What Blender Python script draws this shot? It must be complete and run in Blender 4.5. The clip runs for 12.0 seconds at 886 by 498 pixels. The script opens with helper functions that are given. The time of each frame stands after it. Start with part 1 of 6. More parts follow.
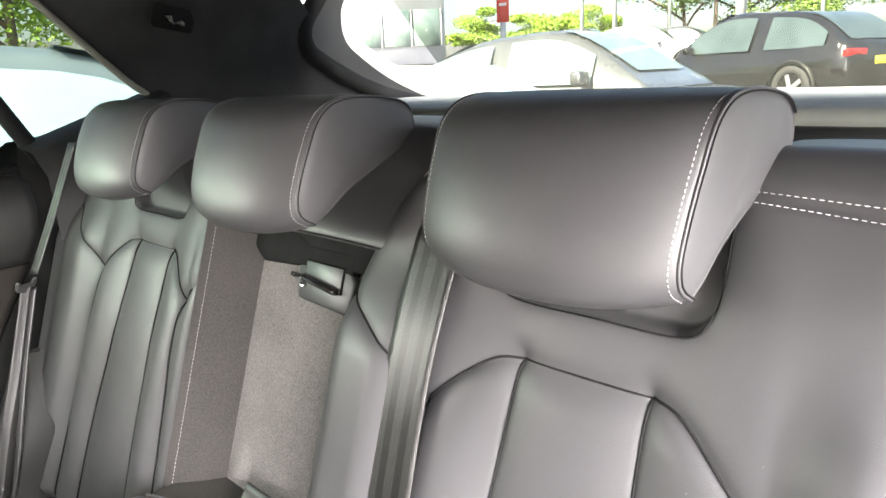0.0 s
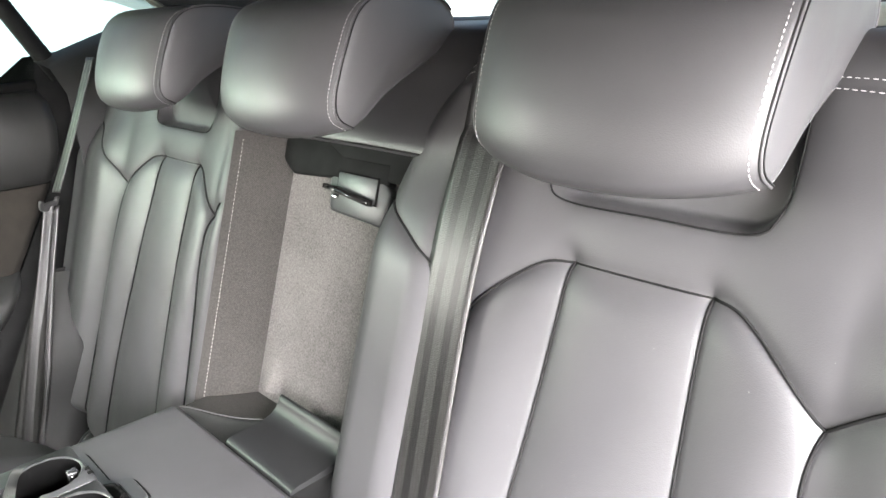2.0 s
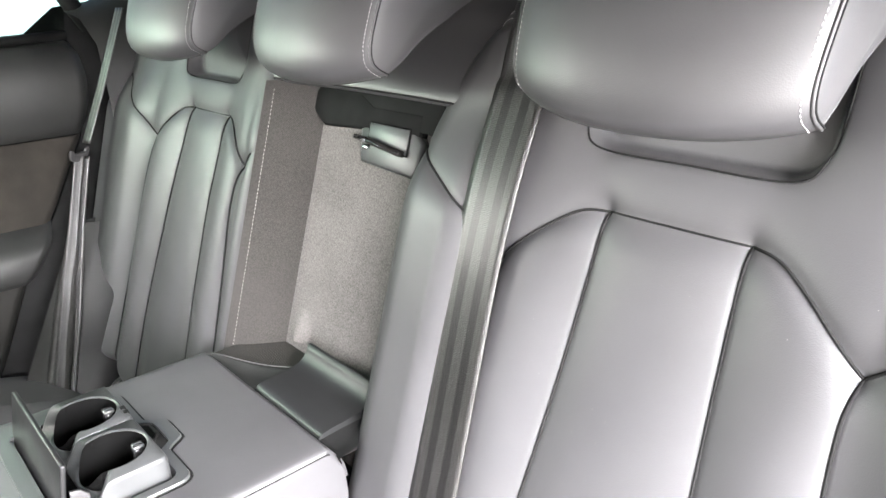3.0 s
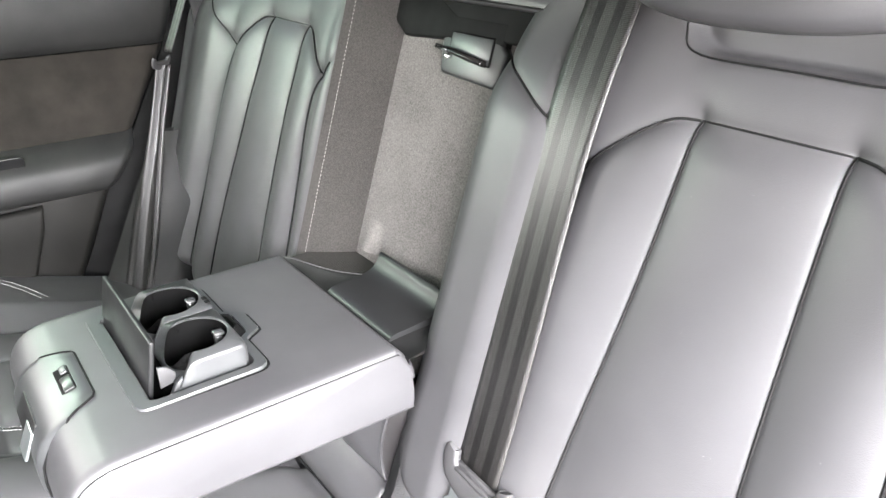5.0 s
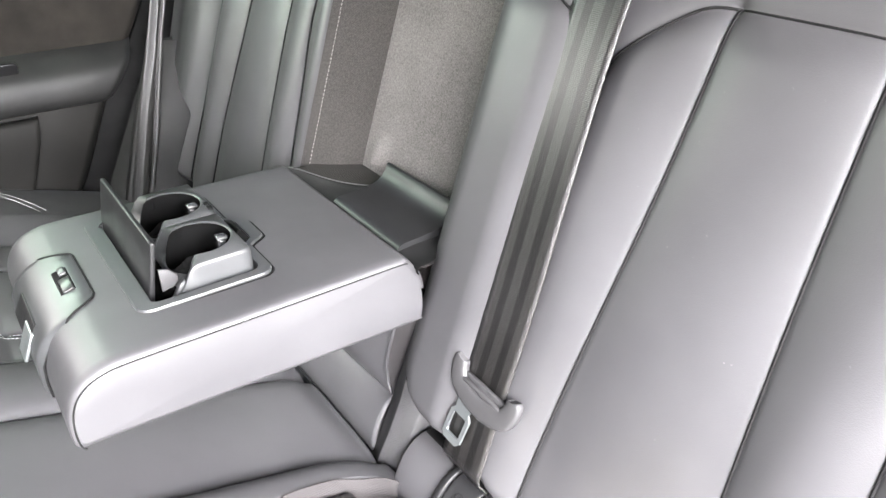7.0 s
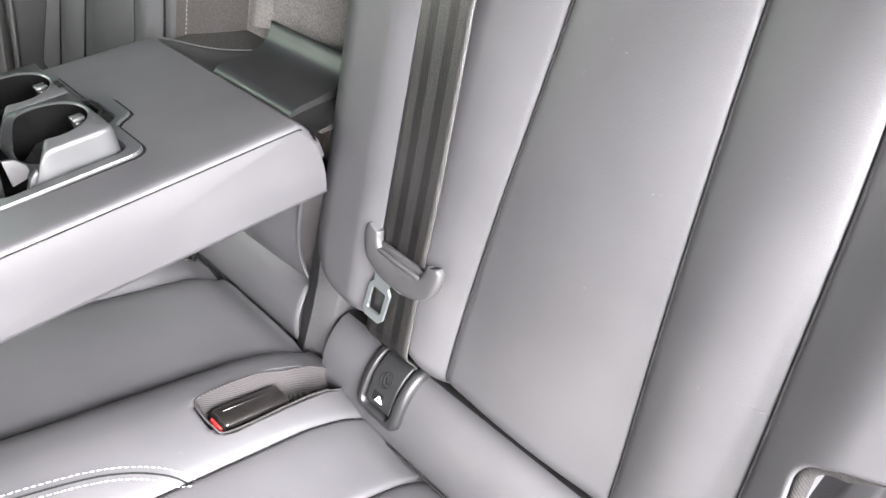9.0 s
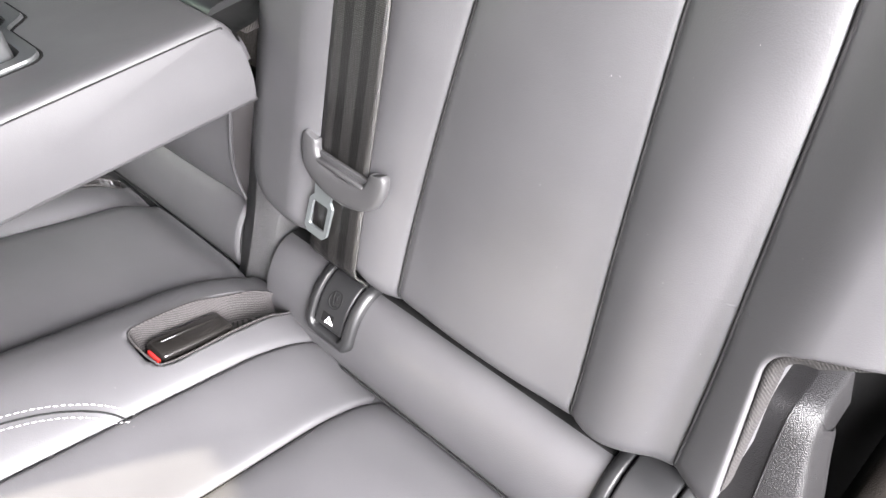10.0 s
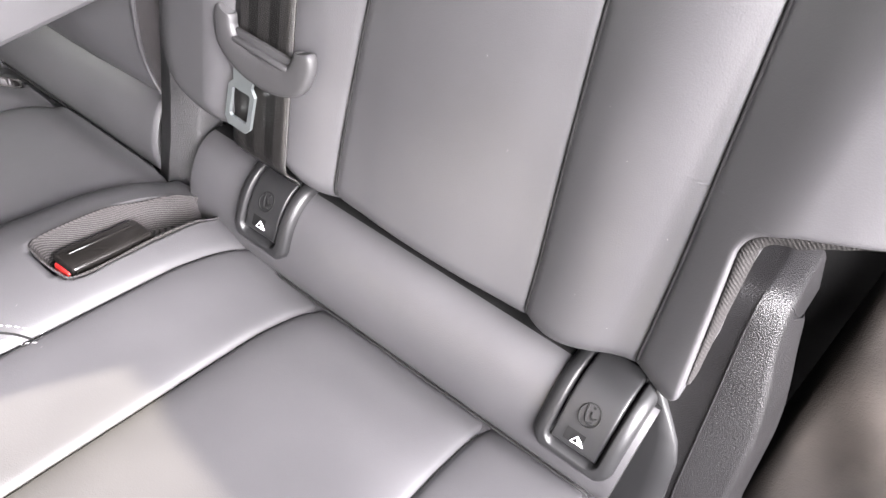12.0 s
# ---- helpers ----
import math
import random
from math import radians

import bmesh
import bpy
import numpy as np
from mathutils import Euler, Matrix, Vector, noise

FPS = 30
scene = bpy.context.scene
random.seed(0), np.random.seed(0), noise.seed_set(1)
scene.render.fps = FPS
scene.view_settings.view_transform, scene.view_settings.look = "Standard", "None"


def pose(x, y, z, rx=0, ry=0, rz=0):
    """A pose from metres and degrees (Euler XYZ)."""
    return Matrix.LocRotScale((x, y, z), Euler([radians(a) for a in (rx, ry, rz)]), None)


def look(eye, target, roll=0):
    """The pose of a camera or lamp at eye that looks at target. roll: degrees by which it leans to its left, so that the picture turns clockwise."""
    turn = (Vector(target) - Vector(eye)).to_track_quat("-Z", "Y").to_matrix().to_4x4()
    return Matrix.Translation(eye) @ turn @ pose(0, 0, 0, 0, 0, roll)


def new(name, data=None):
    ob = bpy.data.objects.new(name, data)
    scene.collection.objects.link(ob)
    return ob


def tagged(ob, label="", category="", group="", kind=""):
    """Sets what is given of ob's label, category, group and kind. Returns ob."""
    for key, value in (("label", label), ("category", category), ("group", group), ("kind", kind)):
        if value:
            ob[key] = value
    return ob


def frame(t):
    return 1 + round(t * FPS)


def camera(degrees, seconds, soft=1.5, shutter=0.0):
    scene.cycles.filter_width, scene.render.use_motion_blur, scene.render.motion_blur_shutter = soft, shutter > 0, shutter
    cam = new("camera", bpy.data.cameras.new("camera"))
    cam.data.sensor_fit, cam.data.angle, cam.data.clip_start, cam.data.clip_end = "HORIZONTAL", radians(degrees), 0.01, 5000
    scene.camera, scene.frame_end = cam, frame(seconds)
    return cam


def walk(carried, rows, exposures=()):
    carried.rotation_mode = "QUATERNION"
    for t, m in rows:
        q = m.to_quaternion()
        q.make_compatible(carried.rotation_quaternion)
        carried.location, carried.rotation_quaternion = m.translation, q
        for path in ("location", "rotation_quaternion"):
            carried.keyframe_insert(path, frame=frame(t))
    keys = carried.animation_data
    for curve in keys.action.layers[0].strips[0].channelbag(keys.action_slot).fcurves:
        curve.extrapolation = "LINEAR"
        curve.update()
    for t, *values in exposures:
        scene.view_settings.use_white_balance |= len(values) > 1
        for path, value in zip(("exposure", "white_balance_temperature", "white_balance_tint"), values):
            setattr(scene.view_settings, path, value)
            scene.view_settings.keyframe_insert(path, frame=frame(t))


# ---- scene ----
cam = camera(63.7, 12.0)
PATH = [
    (0, (0.616, -0.237, 1.343), (-0.775, 1.121, 0.874), -2.5),
    (0.5, (0.611, -0.241, 1.338), (-0.777, 1.112, 0.842), -2.6),
    (1, (0.602, -0.242, 1.331), (-0.783, 1.096, 0.794), -2.7),
    (1.5, (0.593, -0.247, 1.32), (-0.788, 1.078, 0.739), -2.6),
    (2, (0.588, -0.25, 1.311), (-0.793, 1.052, 0.682), -2.3),
    (2.5, (0.585, -0.255, 1.304), (-0.799, 1.021, 0.628), -2.0),
    (3, (0.583, -0.263, 1.297), (-0.812, 0.98, 0.583), -1.7),
    (3.5, (0.582, -0.271, 1.293), (-0.831, 0.929, 0.542), -1.6),
    (5.5, (0.579, -0.289, 1.259), (-0.871, 0.763, 0.369), -0.1),
    (6, (0.575, -0.291, 1.249), (-0.862, 0.746, 0.321), 0.2),
    (6.5, (0.573, -0.292, 1.241), (-0.84, 0.742, 0.275), 0.6),
    (7, (0.568, -0.288, 1.234), (-0.814, 0.743, 0.221), 0.6),
    (9, (0.553, -0.247, 1.18), (-0.583, 0.805, -0.086), -1.8),
    (9.5, (0.548, -0.238, 1.162), (-0.497, 0.817, -0.178), -1.8),
    (10, (0.544, -0.231, 1.143), (-0.412, 0.808, -0.273), -1.5),
    (10.5, (0.542, -0.225, 1.127), (-0.341, 0.788, -0.355), -1.2),
    (11, (0.54, -0.216, 1.113), (-0.288, 0.772, -0.417), -1.0),
    (11.5, (0.536, -0.213, 1.104), (-0.239, 0.772, -0.455), 0.2),
    (12, (0.534, -0.21, 1.098), (-0.204, 0.773, -0.479), 1.0),
]
walk(cam, [(t, look(eye, target, roll)) for t, eye, target, roll in PATH], [(0.0, 3.70, 6850, 13), (1.5, 3.91, 6750, 13), (3.0, 4.01, 6600, 12), (5.5, 3.84, 6550, 12), (7.0, 3.68, 6550, 13), (9.5, 3.36, 6600, 13), (12.0, 3.15, 6650, 16)])

# ---- daylight ----
world = bpy.data.worlds.new("daylight")
scene.world = world
world.use_nodes = True
wn = world.node_tree
sky = wn.nodes.new("ShaderNodeTexSky")
sky.sky_type = "NISHITA"
sky.sun_disc = False
SUN_FROM = Vector((-0.05, -0.68, 0.73)).normalized()
sky.sun_elevation = math.asin(SUN_FROM.z)
sky.sun_rotation = math.atan2(SUN_FROM.x, SUN_FROM.y)
sky.dust_density = 3.0
wn.links.new(sky.outputs[0], wn.nodes["Background"].inputs[0])
wn.nodes["Background"].inputs[1].default_value = 0.065
sun_data = bpy.data.lights.new("sun", "SUN")
sun_data.energy, sun_data.angle, sun_data.color = 5.0, radians(0.5), (1.0, 0.95, 0.76)
sun = new("sun", sun_data)
sun.matrix_world = look((0, 0, 30), Vector((0, 0, 30)) - SUN_FROM)


def sky_panel(name, eye, target, w, h, power, tint=(1, 1, 1)):
    """An added area lamp that stands in for the sky's light at one of the car's openings."""
    d = bpy.data.lights.new(name, "AREA")
    d.shape, d.size, d.size_y, d.energy, d.color = "RECTANGLE", w, h, power, tint
    ob = new(name, d)
    ob.matrix_world = look(eye, target)
    return ob


sky_panel("door_daylight_high", (2.40, -0.60, 3.10), (0.30, -0.08, 0.78), 3.0, 2.0, 240.0, (0.965, 0.975, 1.0))
sky_panel("door_daylight_middle", (2.80, -0.52, 1.84), (0.0, -0.05, 0.90), 2.7, 1.1, 97.0, (0.97, 0.975, 0.985))
sky_panel("door_daylight_low", (0.98, -0.36, 1.12), (0.20, 0.05, 1.12), 1.1, 0.44, 1.0, (1.0, 0.98, 0.96))
# Lamp before the closed front wall, added for a windscreen that isn't built.
sky_panel("windscreen_daylight", (0.05, -0.765, 1.235), (0.05, 0.1, 1.05), 1.35, 0.22, 0.12, (0.94, 0.98, 1.0))
sky_panel("front_window_daylight", (-0.68, -0.60, 1.27), (0.2, 0.1, 0.92), 0.56, 0.17, 0.85, (1.0, 0.98, 0.94))
sky_panel("far_window_daylight", (-0.685, -0.30, 1.27), (-0.33, 0.02, 0.80), 0.46, 0.13, 0.42, (0.74, 1.0, 0.80))


# ---- materials ----
def tree(name):
    m = bpy.data.materials.new(name)
    m.use_nodes = True
    nt = m.node_tree
    return m, nt, nt.nodes["Principled BSDF"]


def ramp(nt, fac, a, b, lo=0.35, hi=0.65):
    r = nt.nodes.new("ShaderNodeValToRGB")
    r.color_ramp.elements[0].position, r.color_ramp.elements[1].position = lo, hi
    r.color_ramp.elements[0].color, r.color_ramp.elements[1].color = (*a, 1), (*b, 1)
    nt.links.new(fac, r.inputs[0])
    return r.outputs[0]


def noise_tex(nt, scale, detail=4.0, vec=None, stretch=None):
    n = nt.nodes.new("ShaderNodeTexNoise")
    n.inputs["Scale"].default_value, n.inputs["Detail"].default_value = scale, detail
    if vec is None:
        vec = nt.nodes.new("ShaderNodeTexCoord").outputs["Object"]
    if stretch:
        mp = nt.nodes.new("ShaderNodeMapping")
        mp.inputs["Scale"].default_value = stretch
        nt.links.new(vec, mp.inputs[0])
        vec = mp.outputs[0]
    nt.links.new(vec, n.inputs["Vector"])
    return n.outputs["Fac"]


def bump(nt, bsdf, height, strength, distance, normal=None):
    b = nt.nodes.new("ShaderNodeBump")
    b.inputs["Strength"].default_value, b.inputs["Distance"].default_value = strength, distance
    nt.links.new(height, b.inputs["Height"])
    if normal is not None:
        nt.links.new(normal, b.inputs["Normal"])
    nt.links.new(b.outputs[0], bsdf.inputs["Normal"])
    return b.outputs[0]


def surface(name, a, b, rough, scale, grain=0.0, grain_scale=900.0, metal=0.0, rough_var=0.08, wrinkle=0.0, spec=0.5, cells=False, coat=0.0):
    """A material with two colours mixed by stains of one size, and a fine grain in relief."""
    m, nt, p = tree(name)
    n = noise_tex(nt, scale)
    nt.links.new(ramp(nt, n, a, b), p.inputs["Base Color"])
    mr = nt.nodes.new("ShaderNodeMapRange")
    mr.inputs["To Min"].default_value, mr.inputs["To Max"].default_value = rough - rough_var, rough + rough_var
    nt.links.new(noise_tex(nt, scale * 2.7), mr.inputs["Value"])
    nt.links.new(mr.outputs[0], p.inputs["Roughness"])
    p.inputs["Metallic"].default_value = metal
    p.inputs["Specular IOR Level"].default_value = spec
    p.inputs["Coat Weight"].default_value = coat
    norm = None
    if wrinkle:
        norm = bump(nt, p, noise_tex(nt, 22.0, 3.0), wrinkle, 0.004)
    if grain:
        if cells:
            v = nt.nodes.new("ShaderNodeTexVoronoi")
            v.inputs["Scale"].default_value = grain_scale
            nt.links.new(nt.nodes.new("ShaderNodeTexCoord").outputs["Object"], v.inputs["Vector"])
            h = v.outputs["Distance"]
        else:
            h = noise_tex(nt, grain_scale, 2.0)
        bump(nt, p, h, grain, 0.0006, norm)
    return m


LEATHER = surface("black_leather", (0.030, 0.0292, 0.0308), (0.039, 0.0380, 0.0398), 0.47, 7.0, 0.10, 1100.0, wrinkle=0.12, cells=True, rough_var=0.08, spec=0.47)
# Near-black colour that paints the shade lying in the seam grooves.
SEAM_SHADE = surface("black_seam_shade", (0.005, 0.005, 0.005), (0.009, 0.009, 0.009), 0.8, 60.0, spec=0.1)
THREAD = surface("white_thread", (0.36, 0.355, 0.35), (0.46, 0.445, 0.44), 0.7, 300.0, 0.4, 2500.0)
THREAD_GREY = surface("grey_thread", (0.14, 0.135, 0.125), (0.2, 0.19, 0.18), 0.7, 300.0, 0.4, 2500.0)
SELVAGE = surface("selvage_thread", (0.05, 0.048, 0.045), (0.09, 0.086, 0.08), 0.7, 300.0)
PLASTIC = surface("grained_black_plastic", (0.009, 0.0088, 0.009), (0.014, 0.0137, 0.014), 0.40, 12.0, 0.30, 1250.0, cells=True, spec=0.17)
BRACKET = surface("coarse_grained_black_plastic", (0.0045, 0.0043, 0.0045), (0.008, 0.0077, 0.008), 0.36, 12.0, 0.55, 1300.0, cells=True, spec=0.22)
SATIN = surface("satin_grey_plastic", (0.026, 0.0268, 0.0274), (0.036, 0.037, 0.0378), 0.34, 9.0, 0.10, 1500.0, spec=0.36)
GRIPPER = surface("dark_glossy_gripper", (0.02, 0.02, 0.021), (0.03, 0.03, 0.031), 0.22, 60.0)
# Lighter copy of the hinge post's plastic for the face that catches light.
LITGRAIN = surface("lit_grained_plastic", (0.030, 0.0295, 0.030), (0.045, 0.044, 0.045), 0.42, 30.0, 0.8, 800.0, cells=True, spec=0.4)
GRIP = surface("matt_grey_grip", (0.024, 0.0235, 0.024), (0.031, 0.030, 0.031), 0.5, 20.0, 0.1, 1500.0, spec=0.35)
CUPBLACK = surface("cup_well_black", (0.0022, 0.0022, 0.0022), (0.004, 0.004, 0.004), 0.16, 20.0, spec=0.16, rough_var=0.04)
BLACK = surface("smooth_black_plastic", (0.0065, 0.0065, 0.0068), (0.010, 0.010, 0.0104), 0.40, 15.0, 0.05, 1500.0, spec=0.28)
SATINBLACK = surface("satin_black_plastic", (0.010, 0.0104, 0.0104), (0.015, 0.0155, 0.0155), 0.3, 9.0, 0.06, 1500.0, spec=0.4)
DOORPLASTIC = surface("dull_dark_door_plastic", (0.006, 0.0058, 0.0052), (0.010, 0.0096, 0.0088), 0.55, 12.0, 0.30, 1250.0, cells=True, spec=0.14)
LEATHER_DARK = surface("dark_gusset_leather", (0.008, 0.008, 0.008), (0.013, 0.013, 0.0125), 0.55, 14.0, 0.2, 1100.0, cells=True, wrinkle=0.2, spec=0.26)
GLOSS = surface("gloss_black_plastic", (0.006, 0.0055, 0.005), (0.010, 0.009, 0.0085), 0.16, 15.0)
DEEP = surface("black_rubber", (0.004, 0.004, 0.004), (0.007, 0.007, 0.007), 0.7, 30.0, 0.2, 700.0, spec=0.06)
STEEL = surface("zinc_plated_steel", (0.30, 0.325, 0.325), (0.34, 0.365, 0.365), 0.38, 20.0, 0.0, 1500.0, metal=0.92)
CHROME = surface("chrome", (0.8, 0.8, 0.8), (0.85, 0.85, 0.85), 0.12, 20.0, metal=1.0, rough_var=0.03)
RED = surface("red_push_button", (0.55, 0.02, 0.02), (0.62, 0.03, 0.025), 0.4, 40.0)
WHITE = surface("white_print", (0.75, 0.75, 0.75), (0.8, 0.8, 0.8), 0.5, 50.0)
HEADLINER = surface("dark_headliner_cloth", (0.011, 0.011, 0.0118), (0.018, 0.018, 0.0188), 0.92, 14.0, 0.5, 1400.0, spec=0.2)
ALCANTARA = surface("dark_suede", (0.009, 0.0079, 0.0068), (0.0175, 0.0152, 0.013), 0.95, 16.0, 0.5, 900.0, spec=0.15)
# Wide tone range paints the dark of folds into the cloth's colour.
ARCHCLOTH = surface("brown_black_arch_cloth", (0.006, 0.0052, 0.0045), (0.026, 0.022, 0.019), 0.85, 11.0, 0.5, 900.0, spec=0.2)
GREYTRIM = surface("light_grey_pillar_cloth", (0.17, 0.175, 0.16), (0.22, 0.225, 0.205), 0.85, 12.0, 0.4, 1000.0, spec=0.2)
SHELF = surface("grey_load_cover", (0.115, 0.12, 0.105), (0.145, 0.15, 0.13), 0.7, 12.0, 0.3, 1200.0)


def cloth(name, a, b, scale, stripe=0.0, speckle=600.0, lift=0.0006):
    """A woven cloth: flecked yarn with a diagonal rib in relief; stripe darkens the furrows between ribs."""
    m, nt, p = tree(name)
    co = nt.nodes.new("ShaderNodeTexCoord").outputs["Object"]
    n1 = noise_tex(nt, 9.0, 5.0)
    n2 = noise_tex(nt, speckle, 3.0)
    mix = nt.nodes.new("ShaderNodeMath")
    mix.operation = "MULTIPLY_ADD"
    mix.inputs[1].default_value, mix.inputs[2].default_value = 0.35, 0.0
    nt.links.new(n1, mix.inputs[0])
    add = nt.nodes.new("ShaderNodeMath")
    add.operation = "MULTIPLY_ADD"
    add.inputs[1].default_value = 0.65
    nt.links.new(n2, add.inputs[0])
    nt.links.new(mix.outputs[0], add.inputs[2])
    w = nt.nodes.new("ShaderNodeTexWave")
    w.inputs["Scale"].default_value, w.inputs["Distortion"].default_value = scale, 1.5
    w.bands_direction = "DIAGONAL"
    nt.links.new(co, w.inputs["Vector"])
    rib = nt.nodes.new("ShaderNodeMath")
    rib.operation = "MULTIPLY_ADD"
    rib.inputs[1].default_value = stripe
    off = nt.nodes.new("ShaderNodeMath")
    off.operation = "SUBTRACT"
    off.inputs[1].default_value = 0.5
    nt.links.new(w.outputs["Fac"], off.inputs[0])
    nt.links.new(off.outputs[0], rib.inputs[0])
    nt.links.new(add.outputs[0], rib.inputs[2])
    nt.links.new(ramp(nt, rib.outputs[0], a, b, 0.37, 0.63), p.inputs["Base Color"])
    p.inputs["Roughness"].default_value = 0.9
    p.inputs["Specular IOR Level"].default_value = 0.2
    hb = bump(nt, p, w.outputs["Fac"], 0.5, lift)
    bump(nt, p, n2, 0.5, 0.0008, hb)
    return m


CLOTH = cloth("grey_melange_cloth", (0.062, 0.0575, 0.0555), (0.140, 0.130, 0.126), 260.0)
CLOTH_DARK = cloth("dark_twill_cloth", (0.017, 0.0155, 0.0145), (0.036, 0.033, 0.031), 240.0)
HEMCLOTH = cloth("grey_hem_twill", (0.0045, 0.0041, 0.0040), (0.017, 0.0155, 0.0150), 230.0, 0.35, 900.0, 0.0004)
EDGECLOTH = cloth("grey_edge_twill", (0.007, 0.0063, 0.0066), (0.036, 0.033, 0.034), 430.0, 0.5, 1200.0, 0.0002)
TWILL = cloth("dark_twill_lining", (0.006, 0.0055, 0.0055), (0.034, 0.031, 0.031), 330.0, 0.5, 1000.0, 0.0003)


def webbing(name):
    """Seat belt webbing: lighter and darker lengthwise bands, with a fine cross rib."""
    m, nt, p = tree(name)
    uv = nt.nodes.new("ShaderNodeTexCoord").outputs["UV"]
    sep = nt.nodes.new("ShaderNodeSeparateXYZ")
    nt.links.new(uv, sep.inputs[0])
    r = nt.nodes.new("ShaderNodeValToRGB")
    r.color_ramp.interpolation = "CONSTANT"
    el = r.color_ramp.elements
    dark, light, selvage = (0.0020, 0.0018, 0.0017, 1), (0.0056, 0.0050, 0.0046, 1), (0.0040, 0.0036, 0.0034, 1)
    el[0].position, el[0].color = 0.0, selvage
    el[1].position, el[1].color = 0.025, light
    for pos, c in ((0.24, dark), (0.40, light), (0.60, dark), (0.76, light), (0.975, selvage)):
        e = el.new(pos)
        e.color = c
    nt.links.new(sep.outputs[0], r.inputs[0])
    n = noise_tex(nt, 900.0, 2.0)
    rib = nt.nodes.new("ShaderNodeTexWave")
    rib.bands_direction = "Y"
    rib.inputs["Scale"].default_value, rib.inputs["Distortion"].default_value = 230.0, 1.6
    nt.links.new(uv, rib.inputs["Vector"])
    mr = nt.nodes.new("ShaderNodeMix")
    mr.data_type = "RGBA"
    mr.blend_type = "MULTIPLY"
    mr.inputs["Factor"].default_value = 1.0
    nt.links.new(r.outputs[0], mr.inputs["A"])
    nt.links.new(ramp(nt, rib.outputs["Fac"], (0.45, 0.45, 0.45), (1.35, 1.35, 1.35), 0.1, 0.8), mr.inputs["B"])
    mx = nt.nodes.new("ShaderNodeMix")
    mx.data_type = "RGBA"
    mx.blend_type = "MULTIPLY"
    mx.inputs["Factor"].default_value = 0.8
    nt.links.new(mr.outputs["Result"], mx.inputs["A"])
    nt.links.new(ramp(nt, n, (0.35, 0.35, 0.35), (1.35, 1.35, 1.35), 0.3, 0.7), mx.inputs["B"])
    nt.links.new(mx.outputs["Result"], p.inputs["Base Color"])
    p.inputs["Roughness"].default_value = 0.30
    p.inputs["Coat Weight"].default_value, p.inputs["Coat IOR"].default_value, p.inputs["Coat Roughness"].default_value = 0.26, 2.0, 0.33
    sp = nt.nodes.new("ShaderNodeMath")
    sp.operation = "MULTIPLY"
    sp.inputs[1].default_value = 75.0
    nt.links.new(mr.outputs["Result"], sp.inputs[0])
    nt.links.new(sp.outputs[0], p.inputs["Specular IOR Level"])
    w = nt.nodes.new("ShaderNodeTexWave")
    w.bands_direction = "Y"
    w.inputs["Scale"].default_value, w.inputs["Distortion"].default_value = 230.0, 1.6
    nt.links.new(uv, w.inputs["Vector"])
    hb = bump(nt, p, w.outputs["Fac"], 0.25, 0.0005)
    bump(nt, p, n, 0.9, 0.0008, hb)
    return m


WEB = webbing("grey_striped_webbing")


def glass(name, tint, rough=0.0):
    m = bpy.data.materials.new(name)
    m.use_nodes = True
    nt = m.node_tree
    nt.nodes.remove(nt.nodes["Principled BSDF"])
    t = nt.nodes.new("ShaderNodeBsdfTransparent")
    t.inputs[0].default_value = (*tint, 1)
    g = nt.nodes.new("ShaderNodeBsdfGlossy")
    g.inputs["Roughness"].default_value = 0.02
    f = nt.nodes.new("ShaderNodeFresnel")
    f.inputs[0].default_value = 1.35
    mx = nt.nodes.new("ShaderNodeMixShader")
    nt.links.new(f.outputs[0], mx.inputs[0])
    nt.links.new(t.outputs[0], mx.inputs[1])
    nt.links.new(g.outputs[0], mx.inputs[2])
    nt.links.new(mx.outputs[0], nt.nodes["Material Output"].inputs[0])
    return m


GLASS = glass("tinted_side_glass", (0.24, 0.29, 0.26))
REARGLASS = glass("rear_glass", (0.42, 0.45, 0.43))
CARGLASS = surface("dark_car_glass", (0.03, 0.045, 0.045), (0.05, 0.07, 0.07), 0.05, 3.0, rough_var=0.02, spec=0.9)
# Pale blue base colour paints the sky's reflection into the glass.
SKYGLASS = surface("car_glass_painted_sky", (0.17, 0.23, 0.26), (0.22, 0.29, 0.32), 0.08, 1.5, rough_var=0.02, spec=0.9)
RIM = surface("dark_beige_window_rim", (0.09, 0.09, 0.075), (0.13, 0.13, 0.105), 0.8, 20.0, 0.3, 900.0)
DIMGLASS = surface("greenish_car_glass", (0.09, 0.13, 0.12), (0.13, 0.17, 0.16), 0.06, 2.0, rough_var=0.02, spec=0.9)
SILVER = surface("silver_paint", (0.070, 0.073, 0.073), (0.095, 0.099, 0.098), 0.3, 3.0, metal=0.4, coat=0.8)
BLUEPAINT = surface("pale_blue_paint", (0.085, 0.102, 0.112), (0.11, 0.13, 0.14), 0.3, 3.0, metal=0.2, coat=0.8)
BLACKPAINT = surface("black_paint", (0.005, 0.005, 0.0055), (0.008, 0.008, 0.0085), 0.2, 3.0, coat=0.4)
WHITEPAINT = surface("white_paint", (0.36, 0.37, 0.385), (0.42, 0.43, 0.445), 0.3, 3.0, coat=0.6)
TYRE = surface("tyre_rubber", (0.02, 0.02, 0.02), (0.03, 0.03, 0.03), 0.85, 20.0)
ALLOY = surface("alloy_wheel", (0.5, 0.5, 0.5), (0.6, 0.6, 0.6), 0.35, 20.0, metal=0.9)
ASPHALT = surface("asphalt", (0.045, 0.045, 0.046), (0.065, 0.064, 0.062), 0.9, 1.2, 0.6, 90.0)
CLAD = surface("white_cladding", (0.30, 0.31, 0.325), (0.36, 0.37, 0.385), 0.6, 0.6)
